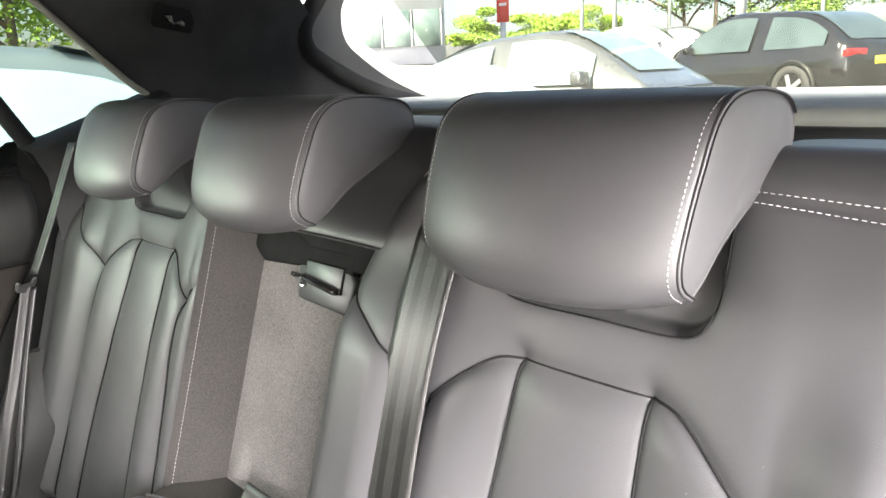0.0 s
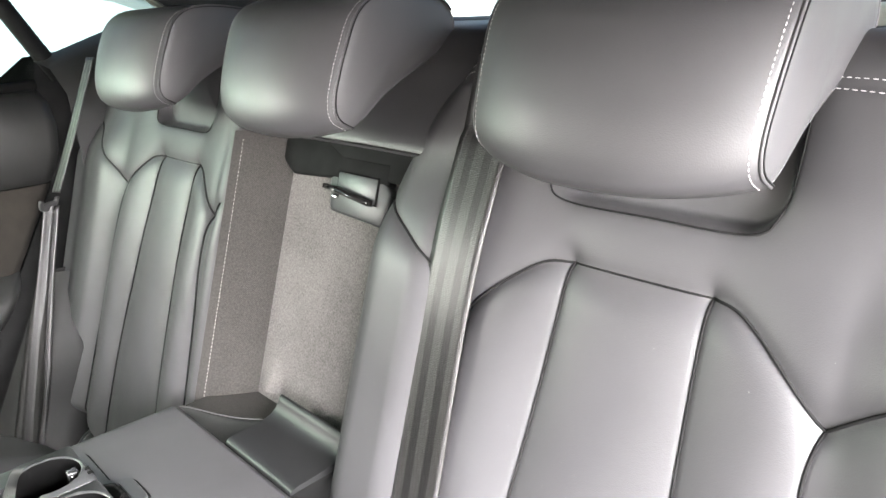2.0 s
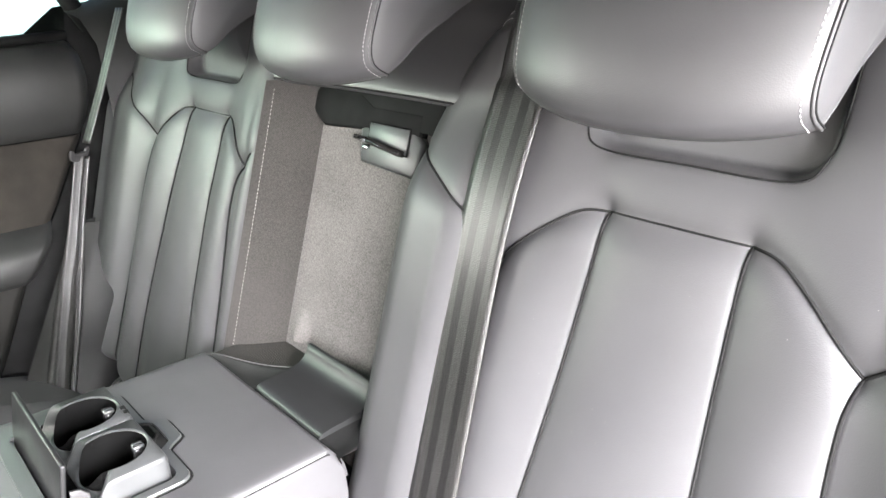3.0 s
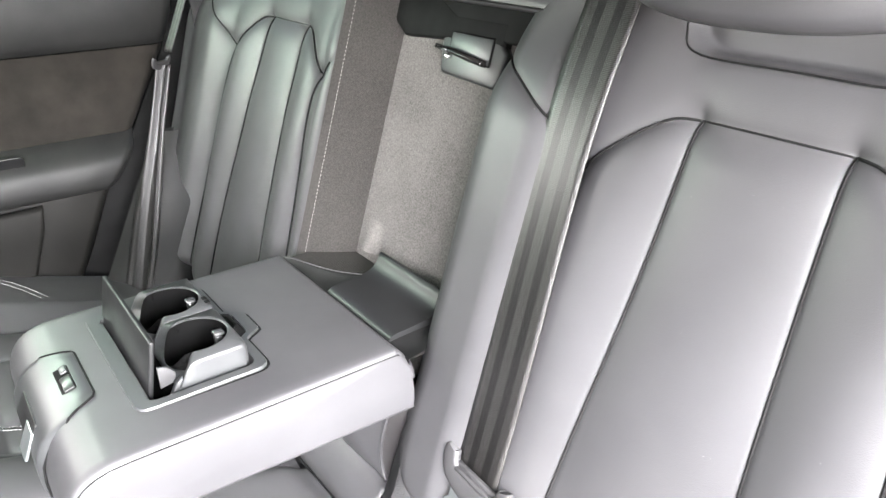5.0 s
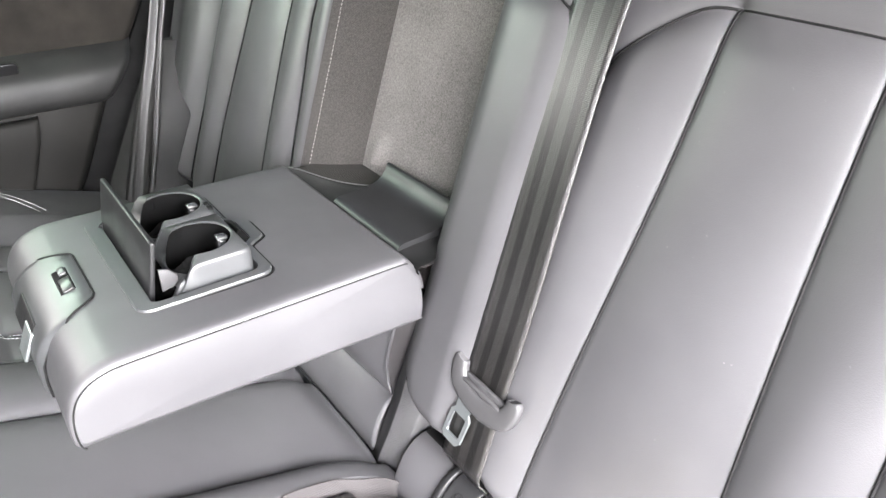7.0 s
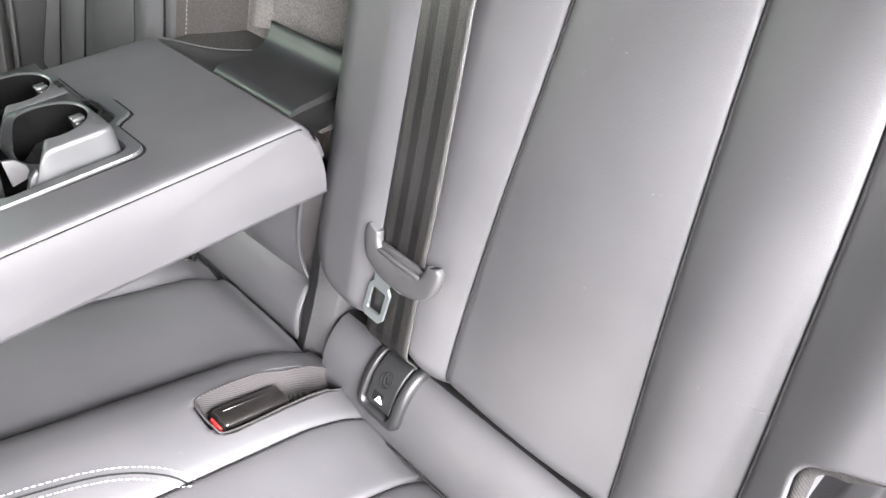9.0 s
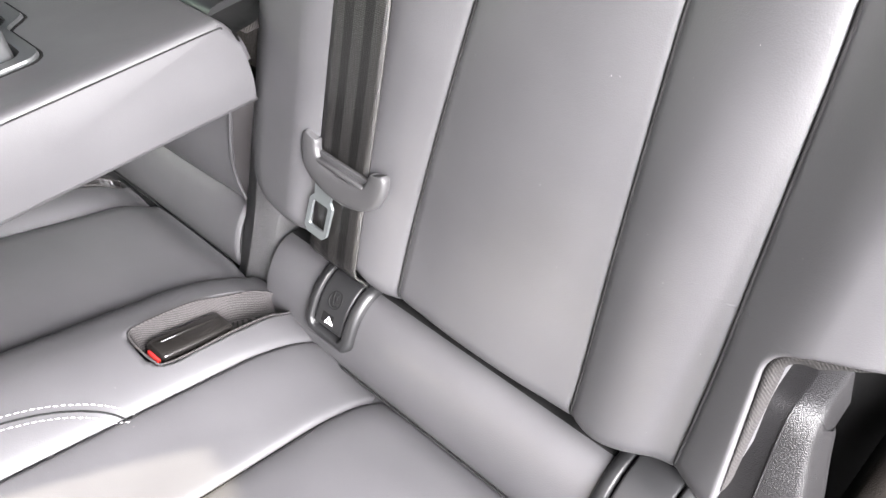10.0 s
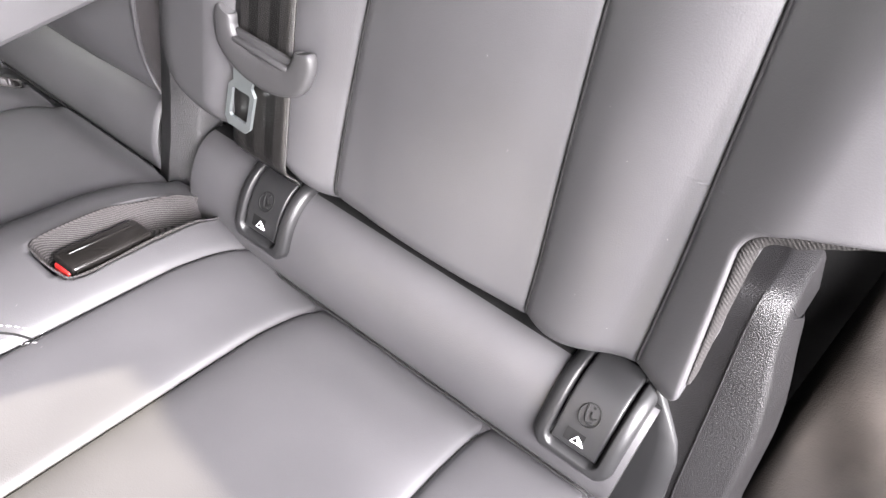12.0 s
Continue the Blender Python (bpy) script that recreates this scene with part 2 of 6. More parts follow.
REDSIGN = surface("red_sign_panel", (0.6, 0.05, 0.03), (0.66, 0.07, 0.04), 0.5, 1.0)
BARK = surface("bark", (0.09, 0.07, 0.05), (0.16, 0.12, 0.09), 0.95, 9.0, 0.8, 40.0)
GALV = surface("galvanised_pole", (0.42, 0.43, 0.44), (0.52, 0.53, 0.54), 0.5, 6.0, metal=0.5)
TAIL = surface("red_tail_lamp", (0.45, 0.01, 0.01), (0.5, 0.02, 0.02), 0.2, 10.0)
PLATE = surface("yellow_plate", (0.75, 0.6, 0.03), (0.8, 0.65, 0.05), 0.5, 10.0)


def leaf_mat(name, a, b):
    m, nt, p = tree(name)
    gi = nt.nodes.new("ShaderNodeNewGeometry")
    nt.links.new(ramp(nt, gi.outputs["Random Per Island"], a, b, 0.0, 1.0), p.inputs["Base Color"])
    p.inputs["Roughness"].default_value = 0.55
    p.inputs["Subsurface Weight"].default_value = 0.0
    return m


LEAF = leaf_mat("tree_leaves", (0.05, 0.10, 0.015), (0.2, 0.3, 0.05))
HEDGE = leaf_mat("hedge_leaves", (0.12, 0.22, 0.02), (0.3, 0.42, 0.05))


# ---- building helpers ----
def mesh_from(name, verts, faces, material, smooth=True, uvs=None):
    me = bpy.data.meshes.new(name)
    me.from_pydata([tuple(map(float, v)) for v in verts], [], faces)
    me.materials.append(material)
    if uvs is not None:
        layer = me.uv_layers.new(name="map")
        for lp in me.loops:
            layer.data[lp.index].uv = uvs[lp.vertex_index]
    if smooth:
        me.shade_smooth()
    me.update()
    return me


def part(name, bm, material, parent=None, label="", smooth=True):
    """Links a bmesh (or a ready mesh) as one mesh object, under a thing or a part."""
    if isinstance(bm, bpy.types.Mesh):
        me = bm
    else:
        me = bpy.data.meshes.new(name)
        bm.normal_update()
        bm.to_mesh(me)
        bm.free()
        if smooth:
            me.shade_smooth()
        me.materials.append(material)
    ob = new(name, me)
    if parent is not None:
        ob.parent = parent
    if label:
        ob["label"] = label
    return ob


def thing(name, label, category, group="", kind="", at=(0, 0, 0)):
    ob = new(name)
    ob.location = at
    ob.empty_display_size = 0.05
    return tagged(ob, label, category, group, kind)


def sheet(rows, closed_u=False, closed_v=False, caps=False):
    """Vertices and quads of a grid of points, row by row."""
    rows = [[tuple(p) for p in r] for r in rows]
    nv, nu = len(rows), len(rows[0])
    verts = [p for r in rows for p in r]
    faces = []
    for j in range(nv if closed_v else nv - 1):
        for i in range(nu if closed_u else nu - 1):
            a, b = j * nu + i, j * nu + (i + 1) % nu
            c, d = ((j + 1) % nv) * nu + (i + 1) % nu, ((j + 1) % nv) * nu + i
            faces.append((a, b, c, d))
    if caps:
        faces.append(tuple(range(nu))[::-1])
        faces.append(tuple((nv - 1) * nu + i for i in range(nu)))
    return verts, faces


def box(size, at=(0, 0, 0), bev=0.003, seg=2, rot=None):
    """A bevelled block as a bmesh."""
    bm = bmesh.new()
    bmesh.ops.create_cube(bm, size=1.0)
    bmesh.ops.scale(bm, vec=size, verts=bm.verts)
    if bev:
        bmesh.ops.bevel(bm, geom=bm.edges[:], offset=bev, segments=seg, affect="EDGES", profile=0.5)
    m = Matrix.Translation(at)
    if rot is not None:
        m = m @ rot
    bmesh.ops.transform(bm, matrix=m, verts=bm.verts)
    return bm


def prism(outline, depth, to_world, bev=0.002, seg=2):
    """A flat outline (x, y), extruded to z = depth, bevelled on its front edge, carried into the world by a matrix."""
    bm = bmesh.new()
    vs = [bm.verts.new((x, y, 0)) for x, y in outline]
    f = bm.faces.new(vs)
    if f.normal.z < 0:
        f.normal_flip()
    ext = bmesh.ops.extrude_face_region(bm, geom=[f])
    top = [v for v in ext["geom"] if isinstance(v, bmesh.types.BMVert)]
    bmesh.ops.translate(bm, vec=(0, 0, depth), verts=top)
    bmesh.ops.recalc_face_normals(bm, faces=bm.faces)
    if bev:
        edges = [e for e in bm.edges if all(abs(v.co.z - depth) < 1e-7 for v in e.verts)]
        bmesh.ops.bevel(bm, geom=edges, offset=bev, segments=seg, affect="EDGES", profile=0.5)
    bmesh.ops.transform(bm, matrix=to_world, verts=bm.verts)
    bmesh.ops.recalc_face_normals(bm, faces=bm.faces)
    return bm


def smooth_line(pts, n=8, closed=False):
    """A Catmull-Rom line through points of any dimension."""
    P = [np.array(p, float) for p in pts]
    out = []
    m = len(P)
    for i in range(m if closed else m - 1):
        if closed:
            a, b, c, d = P[(i - 1) % m], P[i], P[(i + 1) % m], P[(i + 2) % m]
        else:
            a, b, c, d = P[max(i - 1, 0)], P[i], P[i + 1], P[min(i + 2, m - 1)]
        for k in range(n):
            t = k / n
            out.append(0.5 * (2 * b + (c - a) * t + (2 * a - 5 * b + 4 * c - d) * t * t + (3 * b - a - 3 * c + d) * t ** 3))
    if not closed:
        out.append(P[-1])
    return out


def resample(pts, step):
    P = np.array([tuple(p) for p in pts], float)
    L = np.concatenate([[0], np.cumsum(np.linalg.norm(np.diff(P, axis=0), axis=1))])
    n = max(2, int(L[-1] / step) + 1)
    s = np.linspace(0, L[-1], n)
    return np.stack([np.interp(s, L, P[:, k]) for k in range(P.shape[1])], 1)


def tube(pts, r, sides=8, closed=False, flat=1.0):
    """A round bar along a line, as vertices and faces."""
    P = [Vector(p) for p in pts]
    n = len(P)
    rows = []
    up = Vector((0.13, 0.21, 0.97))
    for i, p in enumerate(P):
        a = P[(i - 1) % n] if closed or i else P[0]
        b = P[(i + 1) % n] if closed or i < n - 1 else P[-1]
        t = (b - a).normalized()
        s = t.cross(up)
        if s.length < 1e-3:
            s = t.cross(Vector((1, 0, 0)))
        s.normalize()
        u = s.cross(t)
        up = u
        rows.append([p + r * (math.cos(k * 2 * math.pi / sides) * s + flat * math.sin(k * 2 * math.pi / sides) * u) for k in range(sides)])
    return sheet(rows, closed_u=True, closed_v=closed, caps=not closed)


def tube_part(name, pts, r, material, parent=None, label="", sides=8, closed=False):
    v, f = tube(pts, r, sides, closed)
    return part(name, mesh_from(name, v, f, material), material, parent, label)


def stitch_part(name, line, parent, label="", length=0.0052, gap=0.0026, r=0.0007, material=None):
    """A row of short raised stitches along a line."""
    P = resample(line, 0.0008)
    L = np.concatenate([[0], np.cumsum(np.linalg.norm(np.diff(P, axis=0), axis=1))])
    verts, faces = [], []
    s = 0.0
    rng = random.Random(len(P))
    while s + length < L[-1]:
        a = np.array([np.interp(s, L, P[:, k]) for k in range(3)])
        b = np.array([np.interp(s + length, L, P[:, k]) for k in range(3)])
        t = (b - a) / np.linalg.norm(b - a)
        u = np.cross(t, (0.3, -0.8, 0.5))
        u /= np.linalg.norm(u)
        w = np.cross(t, u)
        o = len(verts)
        lift = rng.uniform(-0.00015, 0.00015)
        for q, k in ((0.0, 0.45), (0.25, 1.0), (0.75, 1.0), (1.0, 0.45)):
            c = a + (b - a) * q + w * lift
            for ang in range(6):
                verts.append(c + r * k * (math.cos(ang * math.pi / 3) * u + math.sin(ang * math.pi / 3) * w))
        for j in range(3):
            for i in range(6):
                faces.append((o + j * 6 + i, o + j * 6 + (i + 1) % 6, o + (j + 1) * 6 + (i + 1) % 6, o + (j + 1) * 6 + i))
        faces.append(tuple(o + i for i in range(6))[::-1])
        faces.append(tuple(o + 18 + i for i in range(6)))
        s += length + gap
    ob = part(name, mesh_from(name, verts, faces, material or THREAD), None, parent, label)
    ob["kind"] = "stuff"
    return ob


def ss(a, b, x):
    t = np.clip((x - a) / (b - a), 0, 1)
    return t * t * (3 - 2 * t)


def dist_to_line(U, Z, line):
    """Distance of the points (U, Z) to a polyline."""
    best = np.full(np.shape(U), 9.0)
    for (ax, az), (bx, bz) in zip(line[:-1], line[1:]):
        dx, dz = bx - ax, bz - az
        t = np.clip(((U - ax) * dx + (Z - az) * dz) / (dx * dx + dz * dz + 1e-12), 0, 1)
        best = np.minimum(best, np.hypot(U - ax - t * dx, Z - az - t * dz))
    return best


def edge(d, R):
    """How far a rounded edge of radius R has fallen off at distance d from the rim."""
    d = np.clip(d, 0, R)
    return R - np.sqrt(np.maximum(R * R - (R - d) ** 2, 0))


def spread(a, b, n, k=0.7):
    """n numbers from a to b, closer together near both ends."""
    t = np.linspace(0, 1, n)
    t = (1 - k) * t + k * (0.5 - 0.5 * np.cos(math.pi * t))
    return a + (b - a) * t


# ---- rear bench: backrests ----
XC = 0.35                 # middle of an outer seat
RAKE = 0.318
NRM = Vector((0, -0.953, 0.303))


def plane_y(z):
    return 0.016 + RAKE * (z - 0.724)


TIP, APEX = (0.134, 1.085), (0.053, 1.137)
V_LINE = [tuple(p) for p in smooth_line([TIP, (0.104, 1.1115), (0.084, 1.127), (0.070, 1.1345), APEX], 6)]
CROWN_LINE = [APEX, (-APEX[0], APEX[1])]
CHANNEL = [tuple(p) for p in smooth_line([APEX, (0.0535, 1.11), (0.0557, 1.06), (0.0580, 1.02), (0.0618, 0.965), (0.0672, 0.90), (0.0738, 0.82), (0.0785, 0.76), (0.081, 0.70)], 6)]
OUTER = [tuple(p) for p in smooth_line([TIP, (0.1315, 1.068), (0.1312, 1.05), (0.1335, 1.015), (0.1385, 0.965), (0.1450, 0.88), (0.1510, 0.80), (0.155, 0.70)], 6)]
WING = [tuple(p) for p in smooth_line([TIP, (0.165, 1.108), (0.205, 1.128), (0.285, 1.165)], 6)]


def top_z(u):
    """Height of the double-stitched seam across the top."""
    return 1.266 - 0.07 * min(max(u - 0.095, 0.0), 0.11)


def inner_top_z(u):
    """The same seam towards the middle of the car, bent down round the corner."""
    return 1.267 - 9.0 * max(0.0, u - 0.18) ** 2


def top_gap(u):
    return 0.0030 + 0.012 * min(max(u - 0.095, 0.0), 0.1)


TOPSEAM = [(u, top_z(u)) for u in (0.098, 0.15, 0.205, 0.30)]
Z_LOW, Z_TOP = 0.715, 1.302
CUT_U, RIGHT_U = 0.182, {1: 0.290, -1: 0.322}
LEFT = {1: (-0.273, 0.048), -1: (-0.175, 0.028)}     # inner rim and its radius, near and far seat
CUT_Z = 0.8540
CUT_R = 0.018


def back_w(u, z, side=1):
    """How far the upholstery stands proud of the backrest's plane. u: from the seat's middle, outwards positive."""
    au = np.abs(u)
    top = ss(1.10, 1.20, z)
    w = 0.011 * ss(0.05, 0.134, au) * (1 - 0.6 * top) + 0.020 * ss(0.134, 0.19, au) * (1 - 0.9 * top)
    w = w - 0.012 * ss(0.2, 0.285, u)
    w = w - 0.010 * ss(-0.12, -0.28, u)
    if side < 0:
        w = w + 0.007 * ss(1.14, 1.0, z) * (1 - ss(0.12, 0.17, au))
    # lumbar swell and the field above the panels
    w = w + 0.006 * np.exp(-((z - 0.86) / 0.14) ** 2) * (1 - ss(0.09, 0.15, au))
    # pillows between seams
    for line, depth, width in ((V_LINE, 0.0032, 0.010), (CROWN_LINE, 0.0032, 0.010), (CHANNEL, 0.0027, 0.014), (OUTER, 0.0027, 0.014), (WING, 0.0038, 0.012)):
        d = dist_to_line(au, z, line)
        w = w - depth * np.exp(-(d / width) ** 1.15) - 0.0010 * np.exp(-(d / 0.0024) ** 1.5)
    # each panel is rounded across its whole width
    ch = np.interp(z, [0.70, 0.76, 0.82, 0.90, 0.965, 1.02, 1.06, 1.11, 1.137], [0.081, 0.0785, 0.0738, 0.0672, 0.0618, 0.058, 0.0557, 0.0535, 0.053])
    ou = np.interp(z, [0.70, 0.80, 0.88, 0.965, 1.015, 1.05, 1.085, 1.1115, 1.127, 1.1345, 1.137], [0.155, 0.151, 0.145, 0.1385, 0.1335, 0.1312, 0.134, 0.104, 0.084, 0.070, 0.054])
    low = ss(-0.002, 0.03, 1.137 - z)
    w = w + low * np.where(au < ch, 0.0052 * (1 - (au / ch) ** 2), np.where(au < ou, 0.0036 * (1 - ((2 * au - ch - ou) / np.maximum(ou - ch, 1e-4)) ** 2), 0.0))
    d = dist_to_line(au, z, TOPSEAM)
    w = w - 0.003 * np.exp(-(d / 0.004) ** 2)
    # scoop behind the headrest
    qx, qz = au - (0.088 - 0.03), np.abs(z - 1.297) - (0.120 - 0.03)
    sd = np.hypot(np.maximum(qx, 0), np.maximum(qz, 0)) + np.minimum(np.maximum(qx, qz), 0) - 0.03
    w = w - 0.020 * ss(-0.001, 0.008, -sd) - 0.004 * np.exp(-np.abs(sd) / 0.012) + 0.008 * ss(0.01, 0.06, -sd)
    # rounded rims
    w = w - edge(u - left_u(z, side), LEFT[side][1]) - edge(Z_TOP - z, 0.036)
    w = w - edge(np.minimum(cut_gap(u, z), RIGHT_U[side] - u), 0.0035) - edge(z - z_low(u), 0.018)
    return w


def z_low(u):
    """Lower rim of the backrest, higher under the bolsters."""
    return Z_LOW + 0.022 * ss(0.09, 0.16, np.abs(u))


def risen(z, u):
    """Carries the straight lowest rows onto the curved lower rim."""
    return z + (z_low(u) - Z_LOW) * (1 - ss(0.0, 0.10, z - Z_LOW))


def cut_gap(u, z, r=CUT_R):
    """Distance to the cut-out beside the door, whose corner is rounded."""
    a, b = r - (u - cut_u(z)), r - (cut_z(u) - z)
    return np.hypot(np.maximum(a, 0), np.maximum(b, 0)) + np.minimum(np.maximum(a, b), 0) - r


def cut_u(z):
    """Inner rim of the cut-out, leaning inwards as it rises."""
    k = np.clip(0.752 - z, 0, 0.0139)
    return CUT_U - 0.011 * np.clip((z - 0.75) / 0.085, 0, 1) - 0.014 + np.sqrt(0.014 ** 2 - k * k)


def cut_z(u):
    """Lower rim of the wing beside the door, rising outwards."""
    return CUT_Z + 0.36 * np.maximum(0.0, u - CUT_U)


def left_u(z, side=1):
    r = 0.045
    k = np.clip(Z_LOW + 0.022 + r - z, 0, r)
    corner = (5.1, 1.155) if side > 0 else (5.5, 1.18)
    return LEFT[side][0] + r - np.sqrt(np.maximum(r * r - k * k, 0)) + corner[0] * np.maximum(0.0, z - corner[1]) ** 2


def on_back(x, z, lift=0.0, side=1):
    """A point on the upholstery of the seat on one side."""
    u = side * x - XC
    w = float(back_w(np.array([u]), np.array([z]), side)[0]) + lift
    return Vector((x, plane_y(z), z)) + NRM * w


def backrest(side, label):
    th = thing("bench_section", label, "car seat", "rear seats")
    zs = np.concatenate([spread(Z_LOW, CUT_Z, 56, 0.6)[:-1], spread(CUT_Z, Z_TOP, 190, 0.5)])
    ts = np.concatenate([spread(0, 1, 300, 0.6)[:-1], 1 + spread(0, 1, 26, 0.6)])
    n_main = 300
    rows = []
    for zz in zs:
        za = float(risen(np.array(zz), np.array(0.2)))
        a = float(left_u(za, side))
        cu = float(cut_u(np.array(za)))
        if zz >= CUT_Z - 1e-6:
            split = cu + CUT_R * (1 - float(ss(0.0, 0.09, np.array(zz - CUT_Z))))
        else:
            split = cu + CUT_R - math.sqrt(CUT_R ** 2 - max(0.0, zz - CUT_Z + CUT_R) ** 2)
        u = np.where(ts <= 1, a + (split - a) * ts, split + (RIGHT_U[side] - split) * (ts - 1))
        zw = risen(np.full_like(u, zz), u)
        if zz >= CUT_Z - 1e-6:
            zw = zz + (cut_z(u) - CUT_Z) * (1 - ss(0.0, 0.12, zz - CUT_Z))
        w = back_w(u, zw, side)
        w = np.where((ts > 1) & (zz < CUT_Z), -0.02, w)
        rows.append([(side * (XC + uu), plane_y(zq) + NRM.y * ww, zq + NRM.z * ww) for uu, ww, zq in zip(u, w, zw)])
    verts, faces = sheet(rows)
    nu = len(ts)
    low_rows = 55
    faces = [q for q in faces if not (q[0] // nu < low_rows and q[0] % nu >= n_main - 1)]
    if side < 0:
        faces = [q[::-1] for q in faces]
    # skirt round the rim
    count = {}
    for q in faces:
        for a, b in zip(q, q[1:] + q[:1]):
            count[(a, b)] = 1
    rim = [(a, b) for a, b in count if (b, a) not in count]
    extra = {}
    for a, b in rim:
        for i in (a, b):
            if i not in extra:
                x, y, z = verts[i]
                extra[i] = len(verts)
                verts.append((x, plane_y(z) + 0.085, z))
        faces.append((b, a, extra[a], extra[b]))
    part("backrest_cover", mesh_from("backrest_cover", verts, faces, LEATHER), None, th)
    # near-black tubes stand in for the shade in each groove
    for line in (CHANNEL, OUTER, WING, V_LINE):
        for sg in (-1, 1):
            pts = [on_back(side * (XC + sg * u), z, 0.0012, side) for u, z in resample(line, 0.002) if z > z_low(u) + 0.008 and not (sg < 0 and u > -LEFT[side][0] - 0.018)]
            tube_part("seam", pts, 0.0011, SEAM_SHADE, th, sides=5)
    tube_part("seam", [on_back(side * (XC + u), APEX[1], 0.0002, side) for u in np.linspace(-APEX[0], APEX[0], 30)], 0.0009, SEAM_SHADE, th, sides=5)
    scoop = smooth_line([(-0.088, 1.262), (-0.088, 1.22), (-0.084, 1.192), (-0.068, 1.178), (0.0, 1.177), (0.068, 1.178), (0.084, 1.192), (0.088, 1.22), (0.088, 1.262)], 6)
    tube_part("seam", [on_back(side * (XC + u), z, 0.0004, side) for u, z in resample(scoop, 0.002)], 0.0008, SEAM_SHADE, th, sides=5)
    for sg in (1, -1):
        stitch_part("stitching", [on_back(side * (XC + u), top_z(u) + sg * top_gap(u), 0.0004, side) for u in np.linspace(0.093, 0.27, 60)], th, "white contrast stitching", length=0.0029, gap=0.0017, r=0.00036)
        stitch_part("stitching", [on_back(side * (XC - u), inner_top_z(u) + sg * 0.0034, 0.0004, side) for u in np.linspace(0.105, -LEFT[side][0] - 0.028, 60)], th, "white contrast stitching", length=0.0029, gap=0.0017, r=0.00036)
    return th


near_back = backrest(1, "black leather rear seat backrest with padded channels and a headrest scoop")
backrest(-1, "black leather rear seat backrest beside the far door")


# ---- headrests ----
def headrest(xc, label):
    th = thing("headrest", label, "headrest", "rear headrests", at=(xc, 0, 0))
    prof = [(0.112, 1.219), (0.098, 1.228), (0.095, 1.243), (0.101, 1.266), (0.110, 1.290), (0.121, 1.312), (0.137, 1.325), (0.160, 1.330), (0.192, 1.329), (0.222, 1.323), (0.235, 1.311), (0.238, 1.294), (0.226, 1.281), (0.195, 1.266), (0.155, 1.246), (0.128, 1.227)]
    loop = resample([tuple(p) for p in smooth_line(prof + [prof[0]], 8)], 0.006)[:-1]
    cy, cz = 0.165, 1.285
    hw = 0.0968
    n = len(loop)
    rows, xs = [], list(spread(-hw, hw, 47, 0.85))
    for x in xs:
        k = abs(x) / hw
        front = 0.022 * (1 - k ** 2.5) - 0.3 * float(edge(np.array([hw - abs(x)]), 0.004)[0])
        sh = 1 - 0.015 * max(0, (k - 0.72) / 0.28) ** 2.5
        row = []
        for y, z in loop:
            f = ss(0.165, 0.105, y)
            chin = 0.0105 * (1 - k ** 2.4) * float(ss(1.262, 1.225, z) * ss(0.19, 0.13, y))
            wide = 0.980 + 0.045 * float(ss(1.225, 1.325, z))
            row.append((x * wide, cy + (y - cy) * sh - front * float(f), cz + (z - cz) * sh + 0.001 * (1 - k * k) * float(ss(1.29, 1.32, z)) - chin))
        rows.append(row)
    v, f = sheet(rows, closed_u=True)
    part("cushion", mesh_from("cushion", v, f, LEATHER), None, th)
    for sg in (-1, 1):
        base = rows[-1] if sg > 0 else rows[0]
        caps = []
        for s, dx in ((1.0, 0.0), (0.985, -0.0012), (0.96, -0.0004), (0.9, 0.002), (0.8, 0.004), (0.6, 0.007), (0.4, 0.010), (0.2, 0.010), (0.0005, 0.010)):
            caps.append([(p[0] * s + sg * hw * (1 - s) + sg * 0.5 * dx, cy + (p[1] - cy) * s, cz + (p[2] - cz) * s) for p in base])
        if sg < 0:
            caps = caps[::-1]
        v, f = sheet(caps, closed_u=True)
        part("side_panel", mesh_from("side_panel", v, f, LEATHER), None, th)
        # piped edge from the chin over the front and the crown to the back
        i0 = int(np.argmin([p[2] for p in base]))
        m = int(n * 0.60)
        edge_line = [Vector(base[(i0 + i) % n]) + Vector((sg * 0.0006, 0, 0)) for i in range(m)]
        if edge_line[m // 3].y > 0.17:
            edge_line = [Vector(base[(i0 - i) % n]) + Vector((sg * 0.0006, 0, 0)) for i in range(m)]
        tube_part("piping", edge_line, 0.0011, LEATHER, th, sides=8)
        tube_part("seam", [p + Vector((sg * 0.0012, 0.0, 0.0)) + (Vector((p.x, cy, cz)) - p).normalized() * 0.0012 for p in edge_line], 0.0006, SEAM_SHADE, th, sides=6)
        # stitches on the cushion side of the edge
        k = int(np.argmin([abs(abs(x) - (hw - 0.0030)) + (0 if x * sg > 0 else 9) for x in xs]))
        srow = rows[k]
        ln = []
        for i in range(m):
            j = (i0 + i) % n if Vector(base[(i0 + m // 3) % n]).y <= 0.17 else (i0 - i) % n
            p = Vector(srow[j])
            q = Vector((p.x, p.y - cy, p.z - cz)).normalized()
            ln.append(p + Vector((0, q.y, q.z)).normalized() * 0.0003)
        stitch_part("stitching", ln, th, "white contrast stitching", length=0.0020, gap=0.0014, r=0.00027)
    # posts down into the backrest
    for px in (-0.045, 0.045):
        tube_part("post", [(px, 0.222, 1.285), (px, 0.216, 1.25), (px, 0.208, 1.215)], 0.006, BLACK, th, sides=10)
    return th


headrest(XC + 0.0015, "black leather headrest with white stitching, close to the open door")
headrest(0.0, "black leather middle headrest with white stitching, above the armrest")
headrest(-0.345, "black leather headrest with white stitching, beside the far window")


# ---- bench cushion ----
def cush_z(y):
    return 0.634 + 0.315 * (-0.022 - y)


